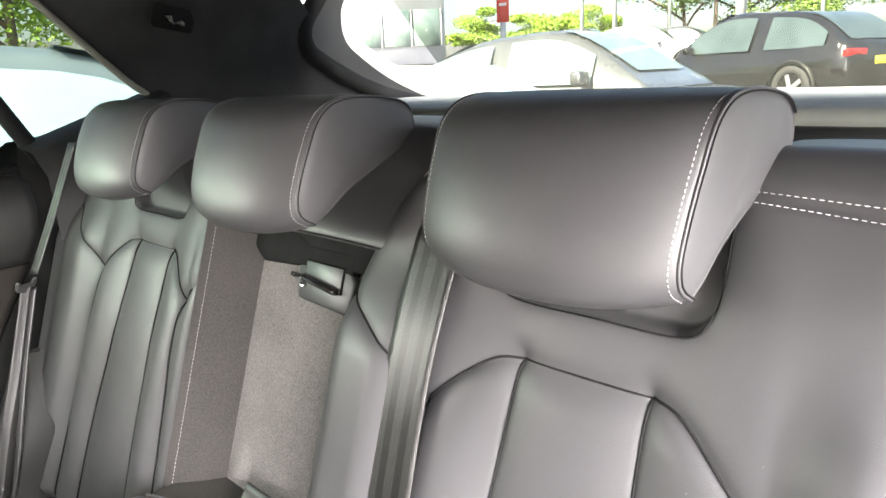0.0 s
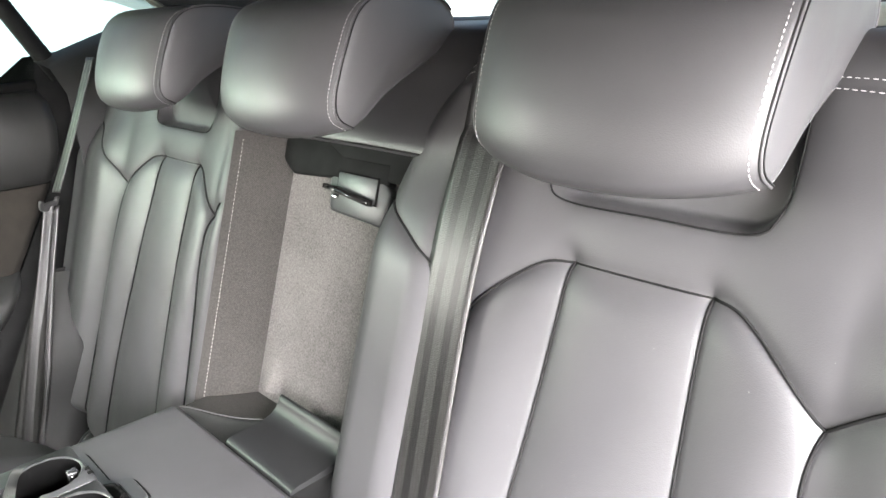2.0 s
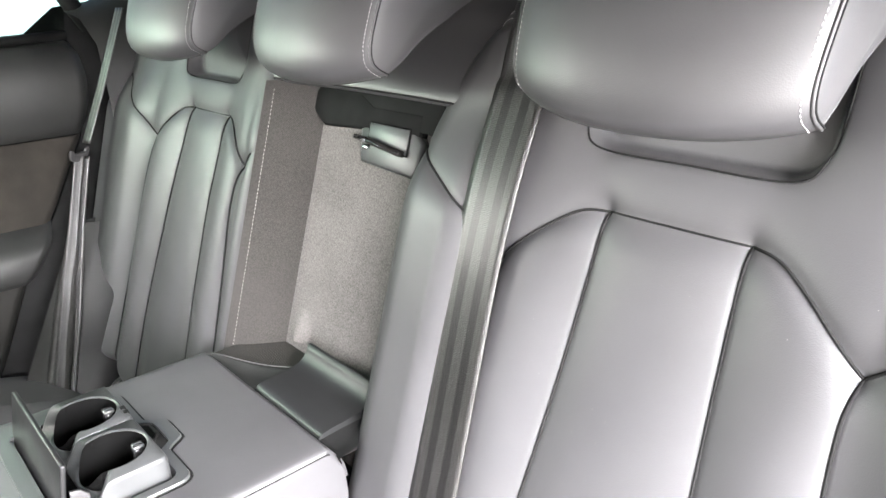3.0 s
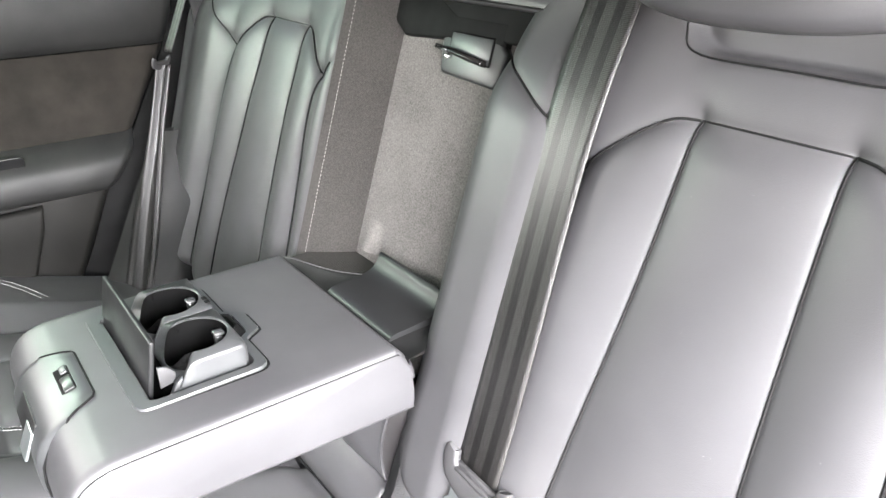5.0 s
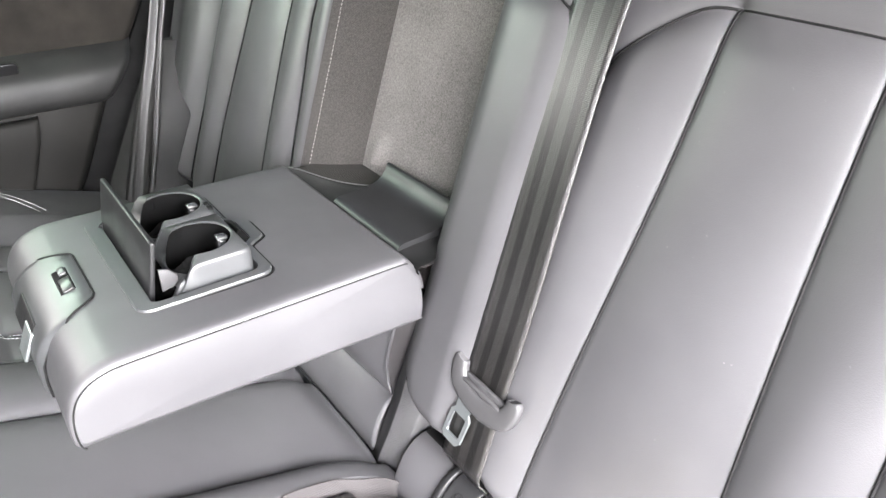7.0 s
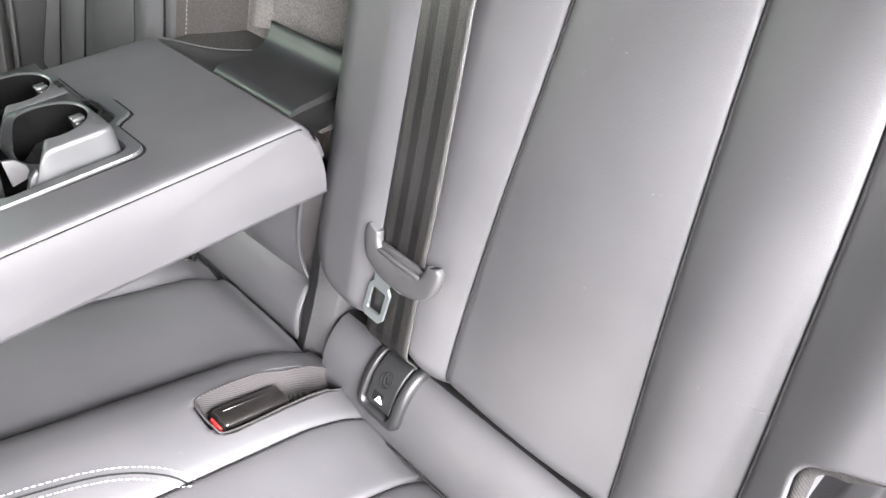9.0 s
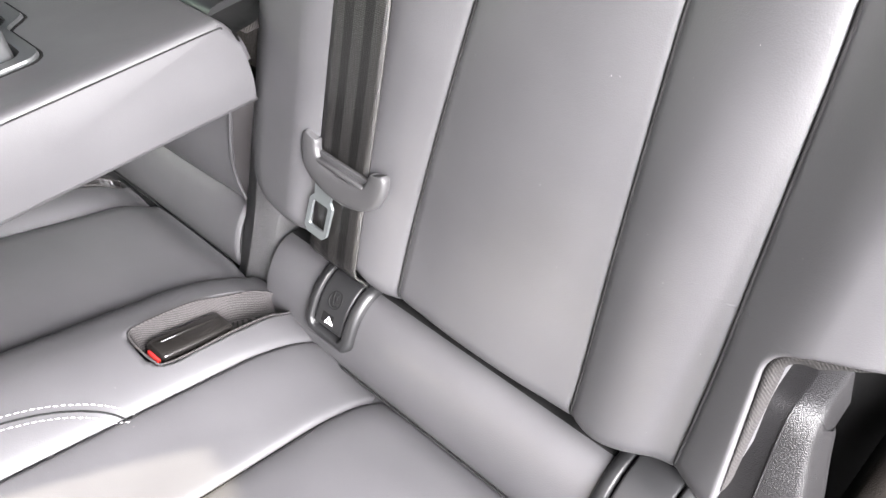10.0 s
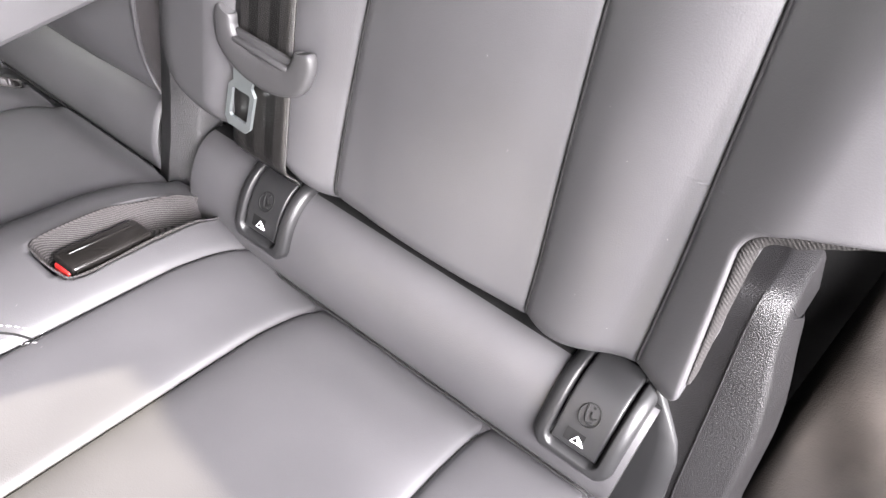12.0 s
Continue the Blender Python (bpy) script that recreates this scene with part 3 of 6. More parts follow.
C_SEAMS = (0.19, 0.268, 0.432, 0.515)


def cushion(side, x0, x1, name, label):
    th = thing(name, label, "car seat", "rear bench cushions")
    xs, ys = np.linspace(x0, x1, 380 if side else 50), np.concatenate([np.linspace(-0.012, -0.40, 110), np.linspace(-0.405, -0.47, 16)])
    rows = []
    X, Y = np.meshgrid(side * xs if side else xs, ys)
    Wd = cushion_w(side, X, Y)
    for j, y in enumerate(ys):
        drop = edge(np.array([0.47 + y]), 0.07)[0]
        rows.append([(x, y, cush_z(y) + Wd[j, i] - drop) for i, x in enumerate(xs)])
    v, f = sheet(rows[::-1])
    n, m = len(rows), len(xs)
    o = len(v)
    for i in range(m):
        v.append((xs[i], -0.47, 0.50))
    for i in range(m - 1):
        f.append((i + 1, i, o + i, o + i + 1))
    part("cover", mesh_from("cover", v, f, LEATHER), None, th)
    if side:
        def top(x, y, lift=0.0006):
            return (side * x, y, cush_z(y) + float(cushion_w(side, np.array([x]), np.array([y]))[0]) + lift)
        for sx in C_SEAMS:
            tube_part("seam", [top(sx, y, 0.0003) for y in np.linspace(-0.03, -0.44, 60)], 0.0009, SEAM_SHADE, th, sides=5)
        curve = smooth_line([(0.193, -0.179), (0.181, -0.193), (0.171, -0.211), (0.164, -0.232), (0.159, -0.260), (0.156, -0.290), (0.157, -0.33)] if side > 0 else [(0.205, -0.225), (0.238, -0.262), (0.262, -0.300), (0.285, -0.325), (0.315, -0.342)], 8)
        for k in (-1, 1):
            ln = []
            for i, q in enumerate(curve):
                t = curve[min(i + 1, len(curve) - 1)] - curve[max(i - 1, 0)]
                t = t / np.linalg.norm(t)
                ln.append(top(q[0] - k * 0.0045 * t[1], q[1] + k * 0.0045 * t[0]))
            stitch_part("stitching", ln, th, "white contrast stitching", length=0.0030, gap=0.0016, r=0.0004)
        tube_part("seam", [top(q[0], q[1], 0.0) for q in curve], 0.0009, SEAM_SHADE, th, sides=5)
        if side < 0:
            curve2 = smooth_line([(0.582, -0.200), (0.610, -0.216), (0.640, -0.238), (0.658, -0.262), (0.664, -0.30)], 8)
            for k in (-1, 1):
                ln = []
                for i, q in enumerate(curve2):
                    t = curve2[min(i + 1, len(curve2) - 1)] - curve2[max(i - 1, 0)]
                    t = t / np.linalg.norm(t)
                    ln.append(top(q[0] - k * 0.0055 * t[1], q[1] + k * 0.0055 * t[0]))
                stitch_part("stitching", ln, th, "white contrast stitching", length=0.0034, gap=0.0016, r=0.0005)
        # twill lined rim of the buckle pocket
        d = PK_B - PK_A
        e = d / np.linalg.norm(d)
        L = np.linalg.norm(d)
        rimp = []
        for a, b in [tuple(q) for q in smooth_line([(0.001, -0.012), (0.010, -0.0200), (0.06, -0.0200), (0.10, -0.0165), (L - 0.006, -0.0145), (L, -0.004), (L - 0.002, 0.008), (L - 0.010, 0.0150), (0.085, 0.0145), (0.055, 0.0205), (0.012, 0.0200), (0.001, 0.012)], 5, True)]:
            x, y = PK_A[0] + e[0] * a - e[1] * b, PK_A[1] + e[1] * a + e[0] * b
            rimp.append((x, y))
        zz = [cush_z(y) + float(cushion_w(side, np.array([x]), np.array([y]), False)[0]) + 0.0004 for x, y in rimp]
        ringp = [(side * x, y, q) for (x, y), q in zip(rimp, zz)]
        tube_part("pocket_edge", ringp, 0.0009, TWILL, th, sides=6, closed=True)
        c = np.mean(np.array(rimp), axis=0)
        rows2 = [ringp, [(side * (x + (c[0] - x) * 0.06), y + (c[1] - y) * 0.02, q - 0.010) for (x, y), q in zip(rimp, zz)], [(side * (x + (c[0] - x) * 0.25), y + (c[1] - y) * 0.05, q - 0.03) for (x, y), q in zip(rimp, zz)], [(side * (x + (c[0] - x) * 0.9), y + (c[1] - y) * 0.3, q - 0.034) for (x, y), q in zip(rimp, zz)]]
        v2, f2 = sheet(rows2, closed_u=True)
        part("pocket_lining", mesh_from("pocket_lining", v2, f2, TWILL), None, th, "grey twill lining of the buckle pocket")
    return th


def cushion_w(side, X, Y, sunk=True):
    W = np.zeros_like(X)
    if side:
        for s in C_SEAMS:
            d = np.abs(X - s)
            W = W - 0.0065 * np.exp(-d / 0.013) - 0.003 * np.exp(-(d / 0.0022) ** 1.5)
        W = W + (0.036 if side > 0 else 0.014) * (1 - ss(0.125, 0.258, X)) + (0.022 * ss(0.515, 0.57, X) if side < 0 else 0.0)
        W = W - 0.022 * np.exp(-np.abs(X - 0.084) / 0.012)
        W = W - 0.012 * np.exp(-(Y + 0.012) ** 2 / 0.02 ** 2) + 0.010 * ss(-0.02, -0.09, Y)
        # cross seam of the insert
        d = np.abs(Y + 0.30) + 0 * X
        W = W - 0.006 * np.exp(-d / 0.018) * ss(0.19, 0.2, X)
        W = W - (0.055 if sunk else 0.0) * pocket_mask(X, Y)
    else:
        W = W + 0.024 - 0.012 * np.exp(-(0.0845 - np.abs(X)) / 0.012) - 0.012 * np.exp(-(Y + 0.012) ** 2 / 0.02 ** 2)
    return W


PK_A, PK_B = np.array([0.1510, -0.1445]), np.array([0.1465, -0.0150])


def pocket_mask(X, Y):
    """The sunk pocket of the buckle: a slim rounded slot."""
    d = PK_B - PK_A
    L = np.linalg.norm(d)
    e = d / L
    a = (X - PK_A[0]) * e[0] + (Y - PK_A[1]) * e[1]
    b = (X - PK_A[0]) * -e[1] + (Y - PK_A[1]) * e[0]
    half = 0.0205 - 0.006 * ss(0.45 * L, L, a)
    qa = np.abs(a - L / 2) - (L / 2 - 0.012)
    qb = np.abs(b) - (half - 0.012)
    sd = np.hypot(np.maximum(qa, 0), np.maximum(qb, 0)) + np.minimum(np.maximum(qa, qb), 0) - 0.012
    return ss(-0.001, 0.004, -sd)


cushion(1, 0.085, 0.527, "rear_seat_cushion", "black leather rear seat cushion with padded channels, sunlit at its front")
mid_cushion = cushion(0, -0.0843, 0.0843, "middle_seat_cushion", "black leather middle seat cushion under the armrest")
cushion(-1, -0.675, -0.085, "rear_seat_cushion", "black leather rear seat cushion beside the far door")


base_rows = [[(x, y, cush_z(y) - 0.016) for x in np.linspace(-0.60, 0.525, 6)] for y in (-0.46, -0.2, 0.02)]
v, f = sheet(base_rows)
part("base_cover", mesh_from("base_cover", v, f, LEATHER), None, mid_cushion)


# ---- padded roll between cushion and backrest ----
def roll(x0, x1, label, end=0.02, back=0.0):
    th = thing("bench_roll", label, "car seat", "padded rolls of the bench")
    prof = smooth_line([(0.010, 0.60), (-0.010, 0.616), (-0.020, 0.630), (-0.0205, 0.648), (-0.015, 0.668), (-0.004, 0.687), (0.010, 0.6985), (0.024, 0.700), (0.040, 0.694), (0.075, 0.680)], 5)
    rows = []
    for x in spread(x0, x1, 40, 0.7):
        k = min(x - x0, x1 - x)
        sh = float(edge(np.array([k]), end)[0])
        rows.append([(x, p[0] + sh + back, p[1] - sh * 0.6 + 0.3 * back) for p in prof])
    split = next(i for i, p in enumerate(prof) if p[1] > 0.6 and p[0] > 0.0195)
    v, f = sheet([r[:split + 1] for r in rows])
    part("cover", mesh_from("cover", v, f, LEATHER), None, th)
    # End faces in a darker leather, with their shade put into the colour.
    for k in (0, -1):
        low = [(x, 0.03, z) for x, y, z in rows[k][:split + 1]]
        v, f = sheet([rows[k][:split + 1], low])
        part("shaded_end", mesh_from("shaded_end", v, f, LEATHER_DARK, smooth=False), None, th)
    # Black strip paints the contact shade where the roll meets the backrest.
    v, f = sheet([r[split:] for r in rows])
    part("gap_shade", mesh_from("gap_shade", v, f, DEEP), None, th, "black strip painting the contact shade below the backrest")
    tube_part("seam", [(x, -0.0215 + back, 0.629 + 0.3 * back) for x in np.linspace(x0 + 0.012, x1 - 0.012, 30)], 0.0009, SEAM_SHADE, th, sides=5)
    return th


roll(0.127, 0.5265, "black leather roll with child seat anchor covers below the backrest", 0.0004)
roll(-0.20, 0.066, "black leather roll below the folded-down armrest", 0.003, 0.014)
roll(-0.548, -0.205, "black leather roll below the far backrest")


# ---- middle: recess and armrest ----
recess = thing("armrest_recess", "grey cloth lined recess behind the folded-down armrest", "car seat")
v, f = sheet([[(x, plane_y(z) + 0.045, z) for x in np.linspace(-0.134, 0.13, 8)] for z in np.linspace(0.80, 1.20, 12)])
part("back_cloth", mesh_from("back_cloth", v, f, CLOTH), None, recess, "grey melange cloth")
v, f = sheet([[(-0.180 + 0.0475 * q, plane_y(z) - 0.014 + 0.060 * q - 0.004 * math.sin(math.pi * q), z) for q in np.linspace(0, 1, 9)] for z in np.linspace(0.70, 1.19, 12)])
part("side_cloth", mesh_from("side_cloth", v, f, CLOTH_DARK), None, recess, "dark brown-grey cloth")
stitch_part("stitching", [(-0.1707, plane_y(z) - 0.0070, z) for z in np.linspace(0.86, 1.185, 40)], recess, "grey stitching", length=0.0030, gap=0.0017, r=0.0004, material=THREAD_GREY)
# rumpled corner of the back cloth above the hinge flap
rows = []
for q in np.linspace(0, 1, 14):
    z = 0.895 + 0.05 * q
    rows.append([(-0.128 + 0.045 * p, plane_y(z) + 0.044 - 0.008 * math.sin(math.pi * p) ** 1.5 * (1 - q) ** 1.3, z) for p in np.linspace(0, 1, 14)])
v, f = sheet(rows)
part("rumpled_corner", mesh_from("rumpled_corner", v, f, CLOTH), None, recess, "rumpled fold of the grey cloth")
# leather yoke below the middle headrest
prof = smooth_line([(0.030, 1.184), (0.006, 1.187), (-0.001, 1.197), (0.006, 1.222), (0.012, 1.245), (0.016, 1.27), (0.034, 1.296), (0.07, 1.302), (0.11, 1.302)], 5)
rows = [[(x, plane_y(p[1]) + p[0] - 0.004 + 0.012 * (1 - (x / 0.19) ** 2), p[1]) for p in prof] for x in np.linspace(-0.182, 0.170, 32)]
v, f = sheet(rows)
yoke = thing("middle_backrest_yoke", "black leather yoke below the middle headrest", "car seat")
part("cover", mesh_from("cover", v, f, LEATHER), None, yoke)
tube_part("seam", [rows[i][8] for i in range(len(rows))], 0.0009, SEAM_SHADE, yoke, sides=5)
hexa = [(-0.158, 1.166), (-0.131, 1.1815), (-0.062, 1.1815), (-0.030, 1.168), (0.050, 1.168), (0.050, 1.146), (-0.043, 1.143), (-0.117, 1.1385), (-0.138, 1.149)]


def back_frame(d):
    """Carries (x, height) drawings onto the backrest's plane, d behind it; drawn depth comes out towards the front."""
    m = Matrix(((1, 0, 0, 0), (0, 0, 0, 0), (0, 0, 0, 0), (0, 0, 0, 1)))
    up = Vector((0, 0.303, 0.953))
    m.col[1] = (0, up.y / up.z, 1, 0)
    m.col[2] = (0, NRM.y, NRM.z, 0)
    m.col[3] = (0, plane_y(0.0) + d, 0, 1)
    return m


part("latch_cover", prism(hexa, 0.0105, back_frame(0.045), 0.003), DEEP, recess, "matt black plastic hinge cover")
part("strip", prism([(-0.09, 1.150), (0.12, 1.150), (0.12, 1.196), (-0.09, 1.196)], 0.010, back_frame(0.045), 0.002), DEEP, recess)
latch = thing("load_hatch_latch", "grey plastic latch plate with a chrome and black lever", "latch")
part("plate", prism([(-0.040, 1.113), (-0.036, 1.110), (0.048, 1.106), (0.053, 1.112), (0.056, 1.140), (0.035, 1.159), (-0.029, 1.159), (-0.047, 1.143)], 0.010, back_frame(0.045), 0.003), SATIN, latch)
part("inset_gap", prism([(-0.030, 1.133), (0.037, 1.128), (0.037, 1.1555), (-0.031, 1.1555)], 0.0012, back_frame(0.0345), 0.0), DEEP, latch, "dark gap round the inset")
part("inset", prism([(-0.0285, 1.1345), (0.0355, 1.1295), (0.0355, 1.154), (-0.0295, 1.154)], 0.0012, back_frame(0.0338), 0.0004), SATIN, latch)
lever = part("lever", prism([(-0.026, 1.1335), (0.033, 1.1275), (0.033, 1.1335), (-0.026, 1.1400)], 0.010, back_frame(0.033), 0.003), GLOSS, latch, "gloss black lever")
part("lever_tip", prism([(-0.043, 1.1355), (-0.022, 1.1335), (-0.022, 1.1395), (-0.043, 1.1405)], 0.010, back_frame(0.0318), 0.003), CHROME, lever, "chrome lever tip")
part("lever_pin", box((0.007, 0.007, 0.005), (-0.014, plane_y(1.134) + 0.020, 1.134), 0.0018), CHROME, lever, "chrome pin")

AX0, AX1, ATOP, ALOW = -0.142, 0.114, 0.905, 0.838


def arm_profile(n=7):
    """Side outline of the armrest, (y, z), from the back underside round the front to the back top."""
    pts = [(0.031, 0.830), (-0.10, 0.835), (-0.20, 0.839), (-0.262, 0.8412), (-0.2735, 0.8418), (-0.2772, 0.8442), (-0.2785, 0.852), (-0.2785, 0.862), (-0.2765, 0.875), (-0.2705, 0.8885), (-0.2610, 0.8985), (-0.2470, 0.9045), (-0.228, 0.9065), (-0.15, 0.9058), (-0.05, ATOP), (0.004, ATOP - 0.0005), (0.0115, ATOP - 0.002), (0.0160, ATOP - 0.006), (0.0205, 0.8925), (0.0280, 0.881), (0.0310, 0.866)]
    return smooth_line(pts, n)


armrest = thing("armrest", "folded-down grey leather centre armrest with open cup holders", "armrest")
CUP = (-0.112, 0.062, -0.203, -0.098)     # opening of the cup holder in the top
bm = bmesh.new()
prof = arm_profile(6)
xs = [AX0, AX0 + 0.0015, AX0 + 0.005, AX0 + 0.012] + list(np.linspace(AX0 + 0.02, AX1 - 0.02, 30)) + [AX1 - 0.012, AX1 - 0.005, AX1 - 0.0015, AX1]
rows = []
c = np.array([-0.12, 0.872])
for x in xs:
    d = min(x - AX0, AX1 - x)
    r = float(edge(np.array([d]), 0.005)[0])
    row = []
    for p in prof:
        q = p - c
        row.append((x, p[0] - r * np.sign(q[0]) * min(1, abs(q[0]) / 0.14) ** 3, p[1] - r * np.clip(q[1] / 0.03, -1, 1)))
    rows.append(row)
v, f = sheet(rows)
keep = []
for fc in f:
    cx = sum(v[i][0] for i in fc) / 4
    cy_ = sum(v[i][1] for i in fc) / 4
    cz_ = sum(v[i][2] for i in fc) / 4
    if cz_ > 0.895 and CUP[0] + 0.006 < cx < CUP[1] - 0.006 and CUP[2] + 0.004 < cy_ < CUP[3] - 0.004:
        continue
    keep.append(fc)
nu = len(rows[0])
part("body", mesh_from("body", v, keep, LEATHER), None, armrest)
for k, sg in ((-1, 1), (0, -1)):
    # side panel: gently domed towards the outside
    base = rows[k]
    half = nu // 2
    m_ = 28
    lo_line = [base[int(i)] for i in np.linspace(0, half, m_)]
    hi_line = [base[int(i)] for i in np.linspace(nu - 1, half, m_)]
    prow = []
    for a, b in zip(lo_line, hi_line):
        prow.append([(a[0] + sg * 0.003 * math.sin(math.pi * q) * min(1.0, abs(b[2] - a[2]) / 0.05), a[1] + (b[1] - a[1]) * q, a[2] + (b[2] - a[2]) * q) for q in np.linspace(0, 1, 9)])
    v, f = sheet(prow)
    if sg > 0:
        f = [q[::-1] for q in f]
    part("side_panel", mesh_from("side_panel", v, f, LEATHER), None, armrest)
for xe, sg in ((AX1, 1), (AX0, -1)):
    ln = [(xe - sg * 0.0035, p[0], p[1] - 0.0022 * float(ss(0.880, 0.902, np.array(p[1])))) for p in prof if p[1] > ALOW + 0.004 and p[0] < 0.012]
    tube_part("piping", [(a + sg * 0.001, b + float(np.interp(-b, [0.22, 0.278], [0, 0.0028])), cc - 0.0002) for a, b, cc in ln], 0.0010, LEATHER, armrest)
    tube_part("seam", [(a + sg * 0.0032, b + float(np.interp(-b, [0.22, 0.278], [0, 0.0035])), cc - float(np.interp(-b, [0.24, 0.278], [0.0024, 0.0]))) for a, b, cc in ln], 0.0007, SEAM_SHADE, armrest)


def rounded(x0, x1, y0, y1, r, n=6):
    out = []
    for cx, cy, a0 in ((x1 - r, y1 - r, 0), (x0 + r, y1 - r, 90), (x0 + r, y0 + r, 180), (x1 - r, y0 + r, 270)):
        for k in range(n + 1):
            a = radians(a0 + 90 * k / n)
            out.append((cx + r * math.cos(a), cy + r * math.sin(a)))
    return out


def ring(outer, inner, z0, z1):
    """A frame between two outlines of as many points each, from z0 up to z1."""
    rows = [[(x, y, z0) for x, y in outer], [(x, y, z1 - 0.0015) for x, y in outer]]
    mid = [((a[0] * 0.93 + b[0] * 0.07), (a[1] * 0.93 + b[1] * 0.07)) for a, b in zip(outer, inner)]
    rows += [[(x, y, z1) for x, y in mid], [(x, y, z1) for x, y in inner], [(x, y, z0) for x, y in inner]]
    return sheet(rows, closed_u=True, closed_v=True)


outer, inner = rounded(CUP[0] - 0.004, CUP[1] + 0.006, CUP[2] - 0.005, CUP[3] + 0.005, 0.012), rounded(CUP[0] + 0.006, CUP[1] - 0.003, CUP[2] + 0.006, CUP[3] - 0.004, 0.010)


def bulged(line, amount):
    """Pushes the rear side of an outline back round the latch."""
    return [(x, y + amount * float(ss(-0.047, -0.031, np.array(x)) * (1 - ss(0.001, 0.016, np.array(x)))) * (1 if y > -0.12 else 0)) for x, y in line]


def densified(line, step=0.004):
    return [tuple(p) for p in resample(list(line) + [line[0]], step)[:-1]]


outer = densified(outer)
inner = [tuple(p) for p in resample(list(inner) + [inner[0]], 0.0001)]
inner = [min(inner, key=lambda q, o=o: (q[0] - o[0]) ** 2 + (q[1] - o[1]) ** 2) for o in outer]
outer, inner = bulged(outer, 0.017), bulged(inner, 0.014)
v, f = ring(outer, inner, 0.880, 0.9085)
frame_part = part("cup_holder_frame", mesh_from("cup_holder_frame", v, f, SATIN, smooth=False), None, armrest, "satin grey plastic frame")
# Black tube paints the shaded groove between frame and leather.
out_line = [((x + 0.035) * 1.012 - 0.035, (y + 0.14) * 1.02 - 0.14, 0.9045) for x, y in outer]
tube_part("gap_line", out_line + out_line[:1], 0.0016, DEEP, frame_part, "black tube painting the shaded groove round the frame")
part("well", prism(rounded(CUP[0] + 0.002, CUP[1], CUP[2] + 0.002, CUP[3] + 0.016, 0.010), 0.002, Matrix.Translation((0, 0, 0.878)), 0), CUPBLACK, armrest)

cups = ((-0.064, -0.1385, 0.0285), (0.010, -0.1385, 0.0285))
X0, X1, Y0, Y1, Z0, Z1 = -0.104, 0.052, -0.170, -0.106, 0.880, 0.927
verts, faces = [], []
for ci, (cx, cy, r) in enumerate(cups):
    xa, xb = (X0, -0.027) if ci == 0 else (-0.027, X1)
    rows = []
    for k in range(64):
        a = 2 * math.pi * k / 64
        dx, dy = math.cos(a), math.sin(a)
        s_ = min(((xb if dx > 0 else xa) - cx) / dx if abs(dx) > 1e-6 else 9, ((Y1 if dy > 0 else Y0) - cy) / dy if abs(dy) > 1e-6 else 9)
        ox, oy = cx + s_ * dx, cy + s_ * dy
        # the block falls off towards the lid
        fall = 0.022 * float(ss(-0.152, -0.172, np.array(oy))) ** 1.5
        inn = (ox + (cx - ox) * 0.05, oy + (cy - oy) * 0.05)
        rows.append([(ox, oy, Z0), (ox, oy, Z1 - 0.004 - fall), (ox * 0.6 + inn[0] * 0.4, oy * 0.6 + inn[1] * 0.4, Z1 - 0.001 - fall), (*inn, Z1 - fall), (cx + (r + 0.0028) * dx, cy + (r + 0.0028) * dy, Z1 - fall * 0.9), (cx + (r + 0.0016) * dx, cy + (r + 0.0016) * dy, Z1 + 0.0012 - fall * 0.9), (cx + r * dx, cy + r * dy, Z1 - 0.0005 - fall * 0.9)])
    v1, f1 = sheet(rows, closed_v=True)
    o = len(verts)
    verts += v1
    faces += [tuple(i + o for i in q) for q in f1]
cupm = part("cup_holder", mesh_from("cup_holder", verts, faces, SATIN), None, armrest, "grey plastic double cup holder")
for cx, cy, r in cups:
    rows = [[(cx + rr * math.cos(a), cy + rr * math.sin(a), zz - (0.02 * float(ss(-0.152, -0.17, np.array(cy + rr * math.sin(a)))) if zz > 0.915 else 0)) for a in np.linspace(0, 2 * math.pi, 40, endpoint=False)] for rr, zz in ((r, 0.9262), (r * 0.98, 0.90), (r * 0.96, 0.8835), (r * 0.9, 0.8815), (0.0005, 0.8812))]
    v, f = sheet(rows, closed_u=True)
    part("cup_well", mesh_from("cup_well", v, f, CUPBLACK), None, cupm, "black round well")
    g = part("gripper", box((0.0095, 0.008, 0.026), (cx + 0.004, cy + r - 0.0090, 0.910), 0.0028, 3), GRIPPER, cupm, "gloss black spring gripper")
    part("gripper_cap", box((0.0095, 0.010, 0.004), (cx + 0.004, cy + r - 0.0085, 0.9235), 0.0015, 2), GRIPPER, g)
    for k, hh in ((0, 0.010), (1, 0.006)):
        arc = [(cx + (r - 0.006 - 0.009 * k) * math.cos(a), cy - 0.004 + (r - 0.008 - 0.010 * k) * math.sin(a)) for a in np.linspace(math.pi * 1.12, math.pi * 1.88, 12)]
        v, f = sheet([[(x, y, 0.8815) for x, y in arc], [(x, y, 0.8815 + hh) for x, y in arc], [(x * 0.95 + cx * 0.05, y + 0.0012, 0.8815 + hh) for x, y in arc], [(x * 0.95 + cx * 0.05, y + 0.0012, 0.8815) for x, y in arc]])
        part("divider", mesh_from("divider", v, f, GLOSS, smooth=False), None, cupm)
part("lid", box((0.152, 0.0048, 0.056), (-0.036, -0.186, 0.9225), 0.0018, 3, Euler((radians(-11), 0, 0)).to_matrix().to_4x4()), BLACK, armrest, "opened black plastic lid")
